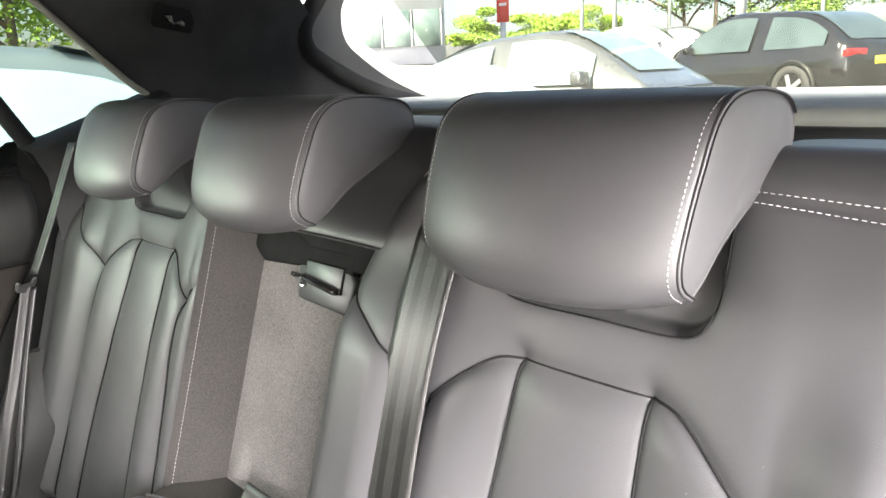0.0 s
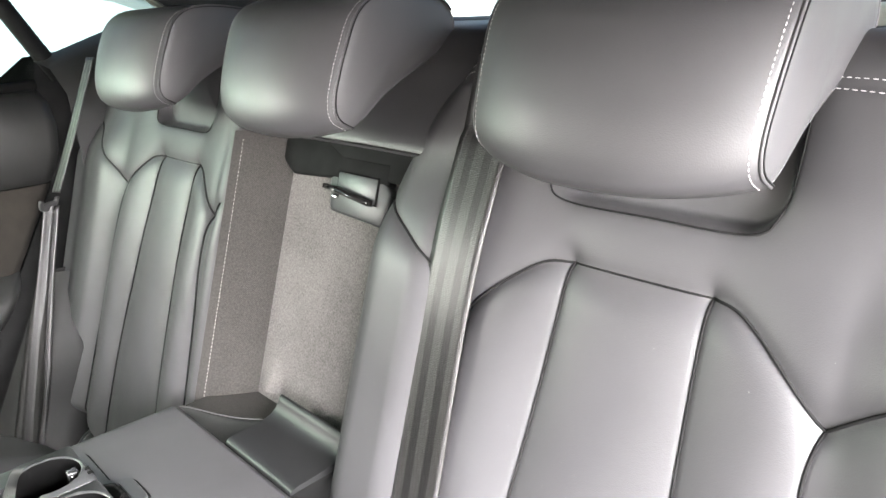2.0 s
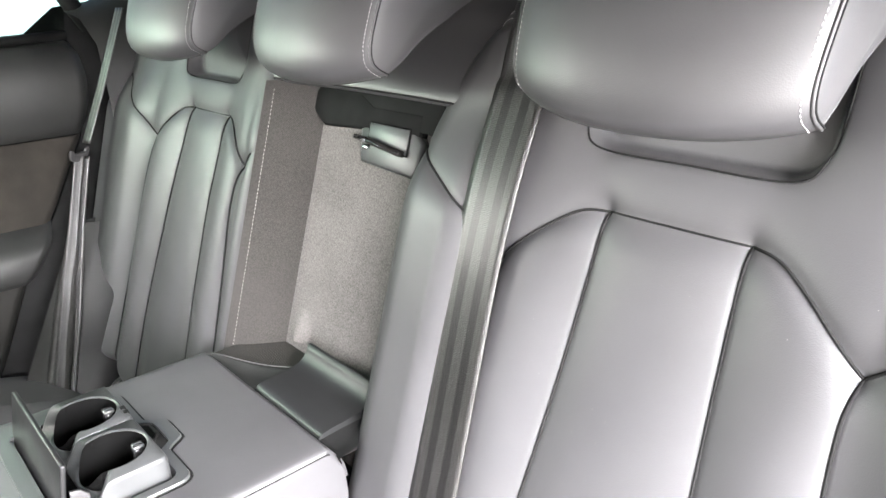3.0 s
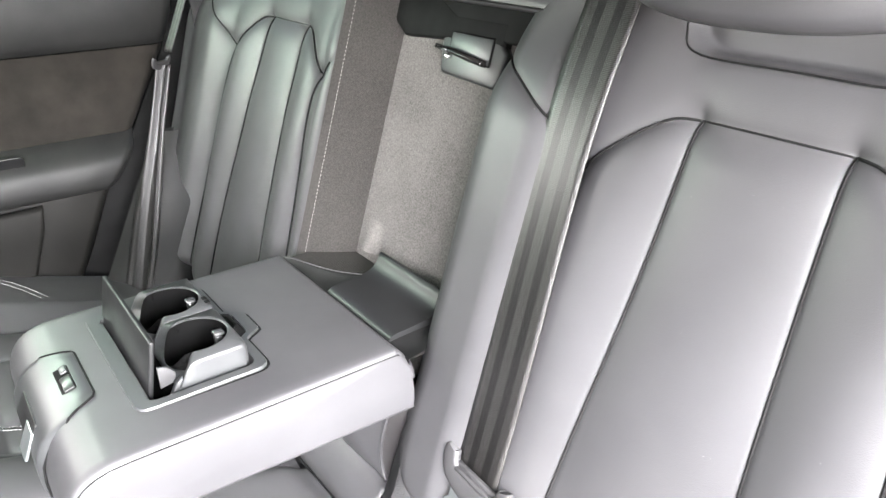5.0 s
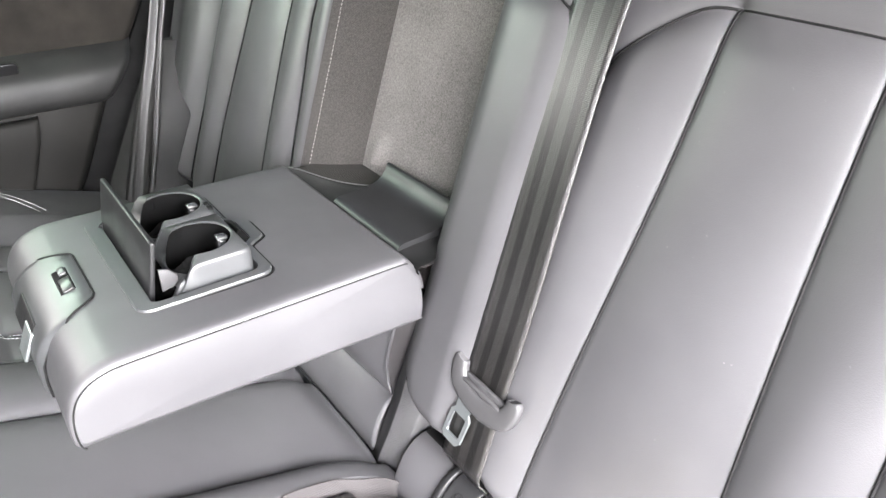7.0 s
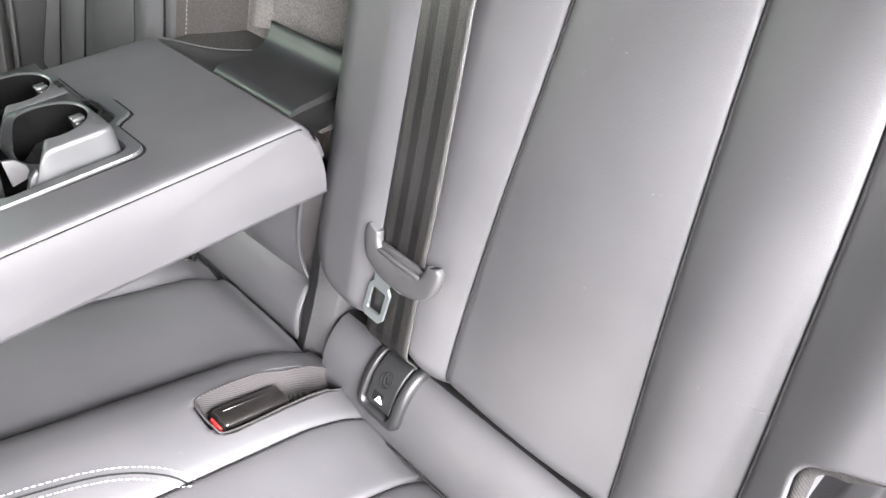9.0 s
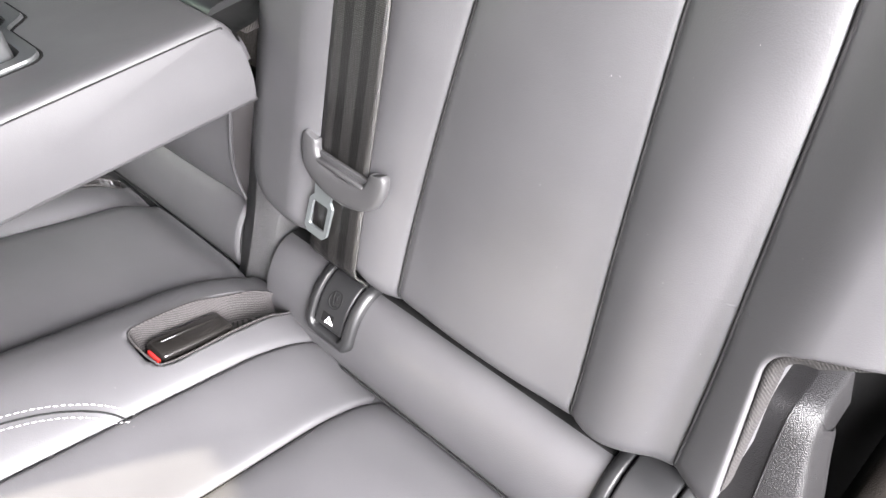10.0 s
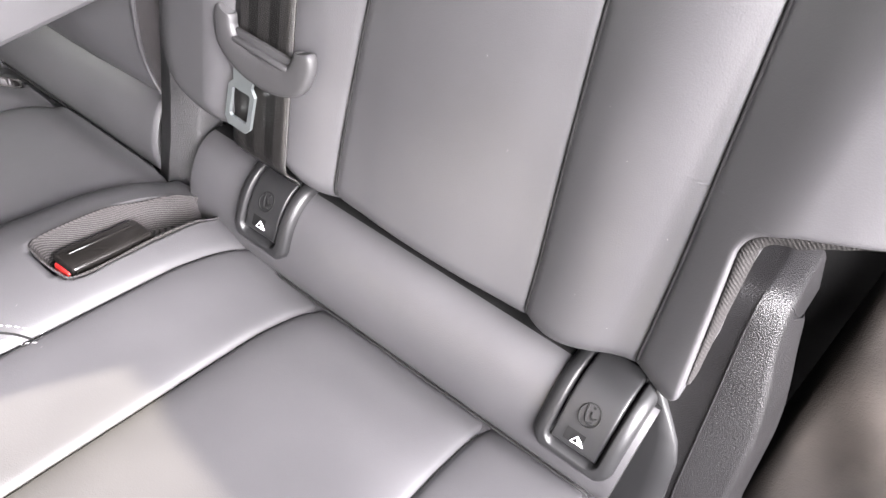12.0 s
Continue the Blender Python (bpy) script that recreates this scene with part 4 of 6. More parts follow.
part("hinge_tab", prism([(0, 0), (0.010, 0.002), (0.014, 0.007), (0.014, 0.012), (0.008, 0.019), (0, 0.021)], 0.003, pose(0.036, -0.181, 0.903, 90, 0, 90), 0.0008), GRIP, armrest, "light grey lid hinge")
part("inner_ramp", prism([(-0.182, 0.882), (-0.164, 0.882), (-0.164, 0.914), (-0.170, 0.909), (-0.176, 0.898)], 0.005, Matrix(((0, 0, 1, 0.044), (1, 0, 0, 0), (0, 1, 0, 0), (0, 0, 0, 1))), 0.001), SATIN, armrest)
for x0, x1 in ((-0.100, -0.030), (-0.024, 0.046)):
    v, f = sheet([[(x, y, zz) for x in np.linspace(x0, x1, 4)] for y, zz in ((-0.1665, 0.9065), (-0.171, 0.902), (-0.1745, 0.892), (-0.179, 0.884), (-0.185, 0.8815))])
    part("ramp", mesh_from("ramp", v, f, CUPBLACK), None, cupm)
# wire latch behind the cup holders
# Flat black plate paints the shade of a recess that isn't cut.
part("latch_recess_shade", prism([(-0.043, -0.1050), (-0.032, -0.0890), (0.002, -0.0890), (0.012, -0.1050)], 0.0015, Matrix.Translation((0, 0, 0.9058)), 0), DEEP, armrest, "black plate painting the shade of the latch recess")
loop_l = [(-0.036, -0.1015, 0.9115), (-0.030, -0.0935, 0.9115), (-0.010, -0.0935, 0.9115), (-0.002, -0.0995, 0.9115), (-0.003, -0.1040, 0.9115)]
tube_part("latch_loop", loop_l, 0.0017, DEEP, armrest, "dark latch loop")
for bx in (-0.050, -0.041):
    part("clip", box((0.006, 0.0045, 0.003), (bx, -0.1080, 0.9262), 0.0005), DEEP, cupm, "black slot")
# release handle over the front edge
rel = []
for x in np.linspace(-0.082, 0.040, 26):
    k = abs(x + 0.021) / 0.061
    wide = float(ss(0.62, 1.0, np.array(k)))
    lift = 0.0055 * (1 - float(ss(0.90, 1.0, np.array(k))))
    row = []
    for y, zz in ((-0.2245, 0.9035), (-0.2262, 0.9050), (-0.240, 0.9020), (-0.252, 0.8985), (-0.262, 0.8935), (-0.2725, 0.884), (-0.2785, 0.872), (-0.2800, 0.856), (-0.2790, 0.842)):
        top_y = -0.2245 - 0.030 * wide
        if y > top_y:
            y, zz = top_y, float(np.interp(-top_y, [0.2245, 0.24, 0.252, 0.262], [0.9035, 0.9020, 0.8985, 0.8935]))
        row.append((x, y - lift * 0.7, zz + lift * 0.8))
    rel.append(row)
v, f = sheet(rel)
bezel = part("release_bezel", mesh_from("release_bezel", v, f, SATIN), None, armrest, "satin grey release handle")
rim_line = [rel[0][i] for i in range(8, -1, -1)] + [r[0] for r in rel[1:-1]] + list(rel[-1])
# Black tube paints the shaded gap at the handle's rim.
tube_part("gap_line", resample(rim_line, 0.003), 0.0011, DEEP, bezel, "black tube painting the shaded gap round the handle")
tilt = Euler((radians(15), 0, 0)).to_matrix().to_4x4()
part("release_window", box((0.040, 0.0125, 0.003), (-0.021, -0.2440, 0.9056), 0.001, 2, tilt), DEEP, bezel, "dark window")
part("release_slide", box((0.022, 0.009, 0.002), (-0.012, -0.2435, 0.9075), 0.0008, 2, tilt), SATINBLACK, bezel)
part("release_slide", box((0.012, 0.006, 0.003), (-0.035, -0.2425, 0.9076), 0.001, 2, tilt), SATIN, bezel, "grey slide")
part("grip_recess", box((0.058, 0.003, 0.020), (-0.021, -0.2785, 0.882), 0.001, 2, Euler((radians(-28), 0, 0)).to_matrix().to_4x4()), PLASTIC, bezel, "dark grip recess")
part("pull_tab", box((0.024, 0.003, 0.026), (-0.002, -0.2835, 0.873), 0.001, 2, Euler((radians(-24), 0, 0)).to_matrix().to_4x4()), STEEL, bezel, "bright pull tab")

# hinge lid behind the armrest
hinge = thing("hinge_cover", "dark grey plastic flap over the armrest hinge", "cover")
rows = [[(x, y, z) for y, z in ((0.018, 0.880), (0.0184, 0.889), (0.0205, 0.8955), (0.0245, 0.8990), (0.030, 0.9002), (0.05, 0.9012), (0.068, 0.9030), (0.076, 0.9055), (0.082, 0.9100), (0.0865, 0.9160), (0.0895, 0.9225), (0.0925, 0.9225), (0.0945, 0.915))] for x in spread(-0.040, 0.083, 14, 0.5)]
v, f = sheet(rows)
flap = part("flap", mesh_from("flap", v, f, BLACK), None, hinge)
for xe in (-0.040, 0.083):
    v, f = sheet([[(xe, y, z) for _, y, z in rows[0]], [(xe, y, z - 0.02) for _, y, z in rows[0]]])
    part("flap_edge", mesh_from("flap_edge", v, f, BLACK), None, flap)
# soft leather gussets either side of the flap
rows = []
for q in np.linspace(0, 1, 12):
    x = -0.140 + 0.100 * q
    back = 0.018 + 0.052 * q ** 0.8
    rows.append([(x, 0.016 + (back - 0.016) * p, 0.8965 - 0.006 * math.sin(math.pi * q) + 0.004 * p - 0.005 * math.sin(math.pi * p) * q) for p in np.linspace(0, 1, 8)] + [(x, back + 0.002, 0.892), (x, back + 0.004, 0.86)])
v, f = sheet(rows)
part("gusset", mesh_from("gusset", v, f, LEATHER_DARK), None, hinge, "dark leather gusset")
tube_part("gusset_edge", [r[7] for r in rows], 0.0010, GRIP, hinge, "thin lighter grey edge", sides=6)
rows = []
for q in np.linspace(0, 1, 10):
    row = [(0.0832 + 0.034 * q, 0.0215, 0.885)]
    for p in np.linspace(0, 1, 9):
        y = 0.0195 + 0.058 * p
        right = min(0.118, 0.080 + 1.2 * (0.071 - y))
        row.append((0.0832 + (right - 0.0832) * q, y, 0.8955 - 0.0035 * math.sin(math.pi * q) * (1 - p) - 0.002 * (1 - p) ** 4))
    rows.append(row)
v, f = sheet(rows)
part("gusset", mesh_from("gusset", v, f, DEEP), None, hinge, "dark leather gusset")
v, f = sheet([[(x, y, 0.882) for x in np.linspace(-0.17, 0.105, 6)] for y in (0.035, 0.06, 0.13)])
part("recess_floor", mesh_from("recess_floor", v, f, CLOTH_DARK), None, hinge, "dark cloth floor of the recess")

# leather bulge and cloth below the armrest
lower = thing("centre_bolster", "black leather bolster below the armrest with a piped cloth edge", "car seat")
edge_ln = [(x, 0.022, z) for x, z in smooth_line([(0.0615, 0.702), (0.0550, 0.715), (0.0528, 0.733), (0.0560, 0.752), (0.0620, 0.772), (0.0745, 0.808), (0.0815, 0.826)], 4)]
rows = []
for i, (xr, yr, z) in enumerate(edge_ln):
    q = i / (len(edge_ln) - 1)
    rows.append([(-0.19 + (xr + 0.19) * p, yr - 0.016 * math.sin(math.pi * min(1.0, q * 1.15 + 0.02)) ** 0.7 * (1 - p ** 6), z) for p in np.linspace(0, 1, 26)])
v, f = sheet(rows)
part("cover", mesh_from("cover", v, f, LEATHER), None, lower)
tube_part("piping", edge_ln, 0.0020, LEATHER, lower)
v, f = sheet([[(x + d, y + 0.001 + 0.45 * d, z) for d in (0.0, 0.012, 0.03, 0.07)] for x, y, z in edge_ln])
part("edge_cloth", mesh_from("edge_cloth", v, f, EDGECLOTH), None, lower, "grey twill cloth edge")


# ---- belts and buckles ----
def strap(name, centre, width, parent, thick=0.0014, across=(1, 0, 0), label="", widths=None):
    """Webbing along a line, with thickness and lengthwise bands."""
    P = resample(centre, 0.006)
    A = Vector(across).normalized()
    rows, uvs = [], []
    n = len(P)
    for j, p in enumerate(P):
        t = Vector(P[min(j + 1, n - 1)]) - Vector(P[max(j - 1, 0)])
        nr = t.cross(A).normalized()
        if nr.y > 0:
            nr = -nr
        wd = width if widths is None else float(np.interp(j / (n - 1), *widths))
        row = []
        for s in np.linspace(-0.5, 0.5, 9):
            row.append(Vector(p) + A * (s * wd) + nr * thick)
        for s in np.linspace(0.5, -0.5, 9):
            row.append(Vector(p) + A * (s * wd))
        rows.append(row)
        uvs += [(s + 0.5, j * 0.006) for s in np.linspace(-0.5, 0.5, 9)] + [(s + 0.5, j * 0.006) for s in np.linspace(0.5, -0.5, 9)]
    v, f = sheet(rows, closed_u=True, caps=True)
    return part(name, mesh_from(name, v, f, WEB, uvs=uvs), None, parent, label)


BELT_X = 0.2165
belt = thing("seat_belt", "grey striped seat belt down the near backrest with its tongue hanging", "seat belt", "seat belts")
zb = np.linspace(1.275, 0.713, 80)
ww = np.max([back_w(np.full_like(zb, BELT_X - XC + k), zb) for k in np.linspace(-0.026, 0.026, 7)], axis=0)
raw = ww
ww = np.array([max(ww[max(0, i - 5):i + 6]) for i in range(len(ww))])
ww = np.convolve(np.pad(ww, 6, mode="edge"), np.ones(13) / 13, "valid") + 0.0015
ww = np.where(zb < 0.76, np.minimum(ww, raw + 0.0018 + 0.25 * np.maximum(zb - 0.716, 0)), ww)
ww[:9] = raw[:9] + 0.0018
line = [Vector((BELT_X - 0.013, plane_y(1.29) + 0.06, 1.296))]
for z, q in zip(zb, ww):
    line.append(Vector((BELT_X - 0.006 - 0.007 * float(ss(0.85, 1.12, z)), plane_y(z), z)) + NRM * float(q))
web = strap("webbing", line, 0.052, belt)
stitch_part("selvage", [p + Vector((0.0260, 0, 0)) + NRM * 0.0012 for p in line[3:]], web, "dotted pale selvage", length=0.0012, gap=0.0013, r=0.0004, material=SELVAGE)
guide_at = Vector((BELT_X - 0.001, plane_y(0.809), 0.809)) + NRM * (float(np.interp(0.809, zb[::-1], ww[::-1])) + 0.001)


def tongue(parent, m):
    """The belt's tongue: a thick U-shaped grip with a steel plate; drawn flat, x across, y up."""
    half = [(0.0352, 0.0150, 0.0042), (0.0354, 0.0142, 0.0066), (0.0355, 0.0110, 0.0080), (0.0348, 0.0040, 0.0088), (0.0300, -0.0055, 0.0098), (0.0200, -0.0105, 0.0102), (0.0100, -0.0128, 0.0104)]
    spine = smooth_line([(-x, y, r) for x, y, r in half] + [(0.0, -0.0135, 0.0104)] + half[::-1], 5)
    rows = []
    for i, p in enumerate(spine):
        t = spine[min(i + 1, len(spine) - 1)] - spine[max(i - 1, 0)]
        t = t[:2] / np.linalg.norm(t[:2])
        row = []
        for a in np.linspace(0, 2 * math.pi, 16, endpoint=False):
            c, s_ = math.cos(a), math.sin(a)
            c, s_ = math.copysign(abs(c) ** 0.55, c), math.copysign(abs(s_) ** 0.5, s_)
            row.append(m @ Vector((p[0] + t[1] * c * p[2], p[1] - t[0] * c * p[2], 0.0045 + 0.0046 * s_ * min(1.0, p[2] / 0.006))))
        rows.append(row)
    v, f = sheet(rows, closed_u=True, caps=True)
    g = part("grip", mesh_from("grip", v, f, GRIP), None, parent, "grey plastic grip")
    part("slot_face", box((0.056, 0.012, 0.004), (0, -0.0005, 0.0030), 0.001, 2), GRIP, g).matrix_world = m
    part("slot_lip", box((0.050, 0.004, 0.005), (0, -0.0005, 0.0065), 0.0015, 2), GRIP, g).matrix_world = m
    outer_o = [(-0.0105, -0.016), (0.0105, -0.016), (0.0085, -0.029), (0.0125, -0.034), (0.0125, -0.060), (0.0085, -0.065), (-0.0085, -0.065), (-0.0125, -0.060), (-0.0125, -0.034), (-0.0085, -0.029)]
    inner_o = [(-0.0070, -0.0345), (0.0070, -0.0345), (0.0078, -0.0350), (0.0085, -0.0360), (0.0085, -0.0560), (0.0070, -0.0575), (-0.0070, -0.0575), (-0.0085, -0.0560), (-0.0085, -0.0360), (-0.0078, -0.0350)]
    rows = [[(x - 0.0135 + 0.10 * (y + 0.018), y, zz + 0.02 * (y + 0.018)) for x, y in ln] for ln, zz in ((outer_o, 0.0045), (outer_o, 0.0070), (inner_o, 0.0070), (inner_o, 0.0045))]
    v, f = sheet(rows, closed_u=True, closed_v=True)
    bm3 = bmesh.new()
    me = mesh_from("tongue_plate", v, f, STEEL, smooth=False)
    bm3.from_mesh(me)
    bpy.data.meshes.remove(me)
    bmesh.ops.recalc_face_normals(bm3, faces=bm3.faces)
    bmesh.ops.transform(bm3, matrix=m, verts=bm3.verts)
    part("tongue_plate", bm3, STEEL, g, "bare steel tongue", smooth=False)


mt = Matrix.Translation(guide_at) @ pose(0, 0, 0, 72, 0, 0) @ pose(0, 0, 0, 0, 0, -2)
tongue(belt, mt)

buckle = thing("belt_buckle", "dark plastic belt buckle with red button, sunk in the cushion", "buckle")
d2 = PK_B - PK_A
ang = math.degrees(math.atan2(d2[1], d2[0]))
mb = pose(PK_A[0] + 0.001, PK_A[1] + 0.003, cush_z(PK_A[1]) + 0.0270, 0, 0, ang) @ pose(0, 0, 0, 0, 19, 0)
part("housing", box((0.066, 0.025, 0.016), (0.0375, 0.0, 0.0), 0.0035, 3), GLOSS, buckle).matrix_world = mb
part("ridge", box((0.050, 0.0016, 0.0012), (0.037, 0.004, 0.0082), 0.0005, 1), GLOSS, buckle).matrix_world = mb
part("button", box((0.0045, 0.017, 0.009), (0.0050, 0.0, -0.0025), 0.0018, 2), RED, buckle, "red release button").matrix_world = mb


# ridged trim behind the yoke, where the belt comes out
outlet = thing("belt_outlet_trim", "black ridged plastic belt outlet behind the backrest", "trim")
part("body", box((0.30, 0.075, 0.10), (0.035, 0.275, 1.222), 0.012, 4, Euler((radians(-12), 0, 0)).to_matrix().to_4x4()), BLACK, outlet)
for k in range(3):
    part("rib", box((0.13, 0.006, 0.008), (0.07, 0.252 + 0.016 * k, 1.2745 - 0.003 * k), 0.002, 2, Euler((radians(-12), 0, radians(-6))).to_matrix().to_4x4()), SATINBLACK, outlet)
part("latch_knob", box((0.030, 0.024, 0.016), (0.055, 0.300, 1.278), 0.006, 3), GRIP, outlet, "grey release knob")


# ---- child seat anchor covers ----
def anchor_cover(x):
    th = thing("child_seat_anchor_cover", "black plastic child seat anchor cover with a printed seat symbol", "cover", "child seat anchor covers")
    prof = resample(smooth_line([(-0.0190, 0.655), (-0.0178, 0.659), (-0.015, 0.668), (-0.004, 0.687), (0.010, 0.6985), (0.024, 0.700), (0.036, 0.696)], 6), 0.001)
    n = len(prof)
    LEN = (n - 1) * 0.001

    def at(d, q, lift):
        """A point d along the cover from its lower rim, q across, lifted off the roll."""
        i = min(int(d / 0.001), n - 2)
        t = d / 0.001 - i
        p = prof[i] * (1 - t) + prof[i + 1] * t
        tg = prof[min(i + 4, n - 1)] - prof[max(i - 3, 0)]
        tg = tg / np.linalg.norm(tg)
        return Vector((x + q, p[0] - tg[1] * lift, p[1] + tg[0] * lift))

    HW, R, IN = 0.0285, 0.014, 0.0180
    rows = []
    for d in np.concatenate([np.linspace(0, 0.020, 34), np.linspace(0.0215, LEN, 26)]):
        hw = HW - (R - math.sqrt(max(R * R - max(0.0, R - d) ** 2, 0.0)))
        row = []
        for q in np.linspace(-1, 1, 71):
            a = q * hw
            rim = min(hw - abs(a), d)
            out = 0.0075 - 0.9 * float(edge(np.array([rim]), 0.0075)[0])
            k = 0.006
            qx, qy = abs(a) - (IN - k), (0.0105 + k) - d
            hole = -(math.hypot(max(qx, 0), max(qy, 0)) + min(max(qx, qy), 0) - k)
            out -= 0.0075 * float(ss(-0.0012, 0.0012, hole))
            row.append(at(d, a, out))
        rows.append(row)
    v, f = sheet(rows)
    part("bezel", mesh_from("bezel", v, f, BLACK), None, th)
    # flap with a thumb slot at its lower end
    rows = []
    for d in np.concatenate([[0.0135, 0.0138, 0.0145, 0.016], np.linspace(0.019, LEN, 18)]):
        row = []
        for q in np.concatenate([np.linspace(-1, -0.9, 5), np.linspace(-0.8, 0.8, 9), np.linspace(0.9, 1, 5)]):
            rim = min((1 - abs(q)) * 0.0165, d - 0.0135)
            row.append(at(d, q * 0.0165, 0.0052 + 0.0016 * float(ss(0.02, 0.06, d)) - 1.6 * float(edge(np.array([rim]), 0.0018)[0])))
        rows.append(row)
    v, f = sheet(rows)
    lid = part("flap", mesh_from("flap", v, f, BLACK), None, th)
    top_l = 0.0064
    ic = 0.0400
    tube_part("symbol_ring", [at(ic + 0.0068 * math.sin(a), 0.0068 * math.cos(a), top_l) for a in np.linspace(0, 2 * math.pi, 28, endpoint=False)], 0.0005, DEEP, lid, sides=5, closed=True)
    for pts in (((0.0455, -0.0038), (0.0405, -0.0028), (0.0365, -0.0012), (0.0355, 0.0006), (0.0368, 0.0040)), ((0.0425, 0.0002), (0.0398, 0.0010), (0.0385, 0.0028), (0.0400, 0.0046)), ((0.0448, 0.0004), (0.0450, 0.0010), (0.0444, 0.0012))):
        tube_part("symbol_bar", [at(d, q, top_l) for d, q in pts], 0.0007, DEEP, lid, sides=5)
    rows = [[at(d, q, 0.0056) for q in np.linspace(-0.0085, 0.0045, 5)] for d in np.linspace(0.0185, 0.0275, 5)]
    v, f = sheet(rows)
    part("slot", mesh_from("slot", v, f, DEEP), None, lid, "dark thumb slot")
    tri = [at(0.0250, 0.000, 0.0061), at(0.0200, 0.0055, 0.0061), at(0.0195, -0.0035, 0.0061)]
    tube_part("white_mark", tri + [tri[0]], 0.0004, WHITE, lid, "white printed mark", sides=6)
    rows = [[at(d, q, 0.0062) for q in (0.0008 + k, 0.0042 + k)] for d, k in ((0.0200, 0.0005), (0.0235, -0.0008))]
    v, f = sheet(rows)
    part("white_mark", mesh_from("white_mark", v, f, WHITE, smooth=False), None, lid, "white printed mark")
    return th


anchor_cover(0.2135)
anchor_cover(0.494)
anchor_cover(-0.2135)
anchor_cover(-0.494)


# ---- specks of dust and lint on the near seat ----
rng = random.Random(11)
sv, sf = [], []
for _ in range(60):
    if rng.random() < 0.75:
        u, z = rng.uniform(-0.20, 0.17), rng.uniform(0.74, 1.13)
        p, nrm = on_back(XC + u, z, 0.0001), NRM
    else:
        x, y = rng.uniform(0.16, 0.52), rng.uniform(-0.30, -0.05)
        p = Vector((x, y, cush_z(y) + float(cushion_w(1, np.array([x]), np.array([y]))[0]) + 0.0001))
        nrm = Vector((0, 0.3, 0.95))
    a = Vector((1, 0, 0)).cross(nrm).normalized()
    b = nrm.cross(a)
    th_ = rng.uniform(0, 3.14)
    e1 = (a * math.cos(th_) + b * math.sin(th_)) * rng.choice((0.00016, 0.0002, 0.00025, 0.0005))
    e2 = nrm.cross(e1).normalized() * 0.00013
    o = len(sv)
    sv += [p - e1 - e2, p + e1 - e2, p + e1 + e2, p - e1 + e2, p + nrm * 0.00015]
    sf += [(o, o + 1, o + 4), (o + 1, o + 2, o + 4), (o + 2, o + 3, o + 4), (o + 3, o, o + 4)]
specks = part("dust_specks", mesh_from("dust_specks", sv, sf, THREAD_GREY, smooth=False), None)
tagged(specks, "pale specks of dust on the black leather", "dust", kind="stuff")


# ---- car body around the bench ----
hinge_post = thing("backrest_hinge_post", "grained dark plastic backrest hinge post", "bracket")
post = []
for z in np.linspace(0.58, 0.80, 14):
    left = float(np.interp(z, [0.58, 0.629, 0.687, 0.744, 0.789, 0.80], [0.050, 0.061, 0.0722, 0.0798, 0.0845, 0.086]))
    ridge = float(np.interp(z, [0.58, 0.64, 0.681, 0.722, 0.74, 0.79], [0.068, 0.0803, 0.0888, 0.0950, 0.0965, 0.0960]))
    post.append((z, left, ridge, -0.012 + 0.25 * (z - 0.63)))
v, f = sheet([[(a, y + 0.05, z), (a, y + 0.006, z), (a + 0.0012, y + 0.0042, z), (r - 0.0012, y + 0.0003, z), (r, y, z)] for z, a, r, y in post])
part("cover", mesh_from("cover", v, f, BLACK), None, hinge_post)
# This face's light is painted in with the lighter plastic.
v, f = sheet([[(r, y, z), (r + 0.0012, y + 0.0001, z), (r + 0.026, y + 0.004, z), (r + 0.029, y + 0.007, z), (r + 0.030, y + 0.03, z)] for z, a, r, y in post if z < 0.75])
part("lit_face", mesh_from("lit_face", v, f, LITGRAIN), None, hinge_post, "grained face with its light painted in")

side_trim = thing("side_bracket", "black grained plastic bracket beside the backrest", "bracket")
path = smooth_line([(0.570, -0.05, 0.48), (0.561, -0.002, 0.62), (0.5565, 0.010, 0.655), (0.549, 0.033, 0.715), (0.5435, 0.050, 0.757), (0.5415, 0.058, 0.776), (0.5410, 0.065, 0.7850), (0.5412, 0.074, 0.7880), (0.5416, 0.090, 0.7870), (0.5425, 0.120, 0.7830)], 6)
rows = []
for i, p in enumerate(path):
    t = path[min(i + 1, len(path) - 1)] - path[max(i - 1, 0)]
    t = t[1:] / np.linalg.norm(t[1:])
    w = 0.0285 - 0.0145 * float(ss(0.70, 0.795, np.array(p[2])))
    rows.append([(p[0] + q, p[1] + t[1] * k, p[2] - t[0] * k) for q, k in ((-0.040, 0.003), (-0.020, 0.0008), (-0.0015, -0.0005), (0.0, -0.0012), (0.0015, -0.001), (w - 0.003, 0.0005), (w, 0.002), (w + 0.002, 0.005), (w + 0.007, 0.022), (w + 0.0085, 0.027), (w + 0.0085, 0.035))])
v, f = sheet(rows)
part("cover", mesh_from("cover", v, f, BRACKET), None, side_trim)
tube_part("fold_ridge", [(p[0], p[1] - 0.0010, p[2]) for p in path[:-12]], 0.0008, BRACKET, side_trim, sides=6)
rows = []
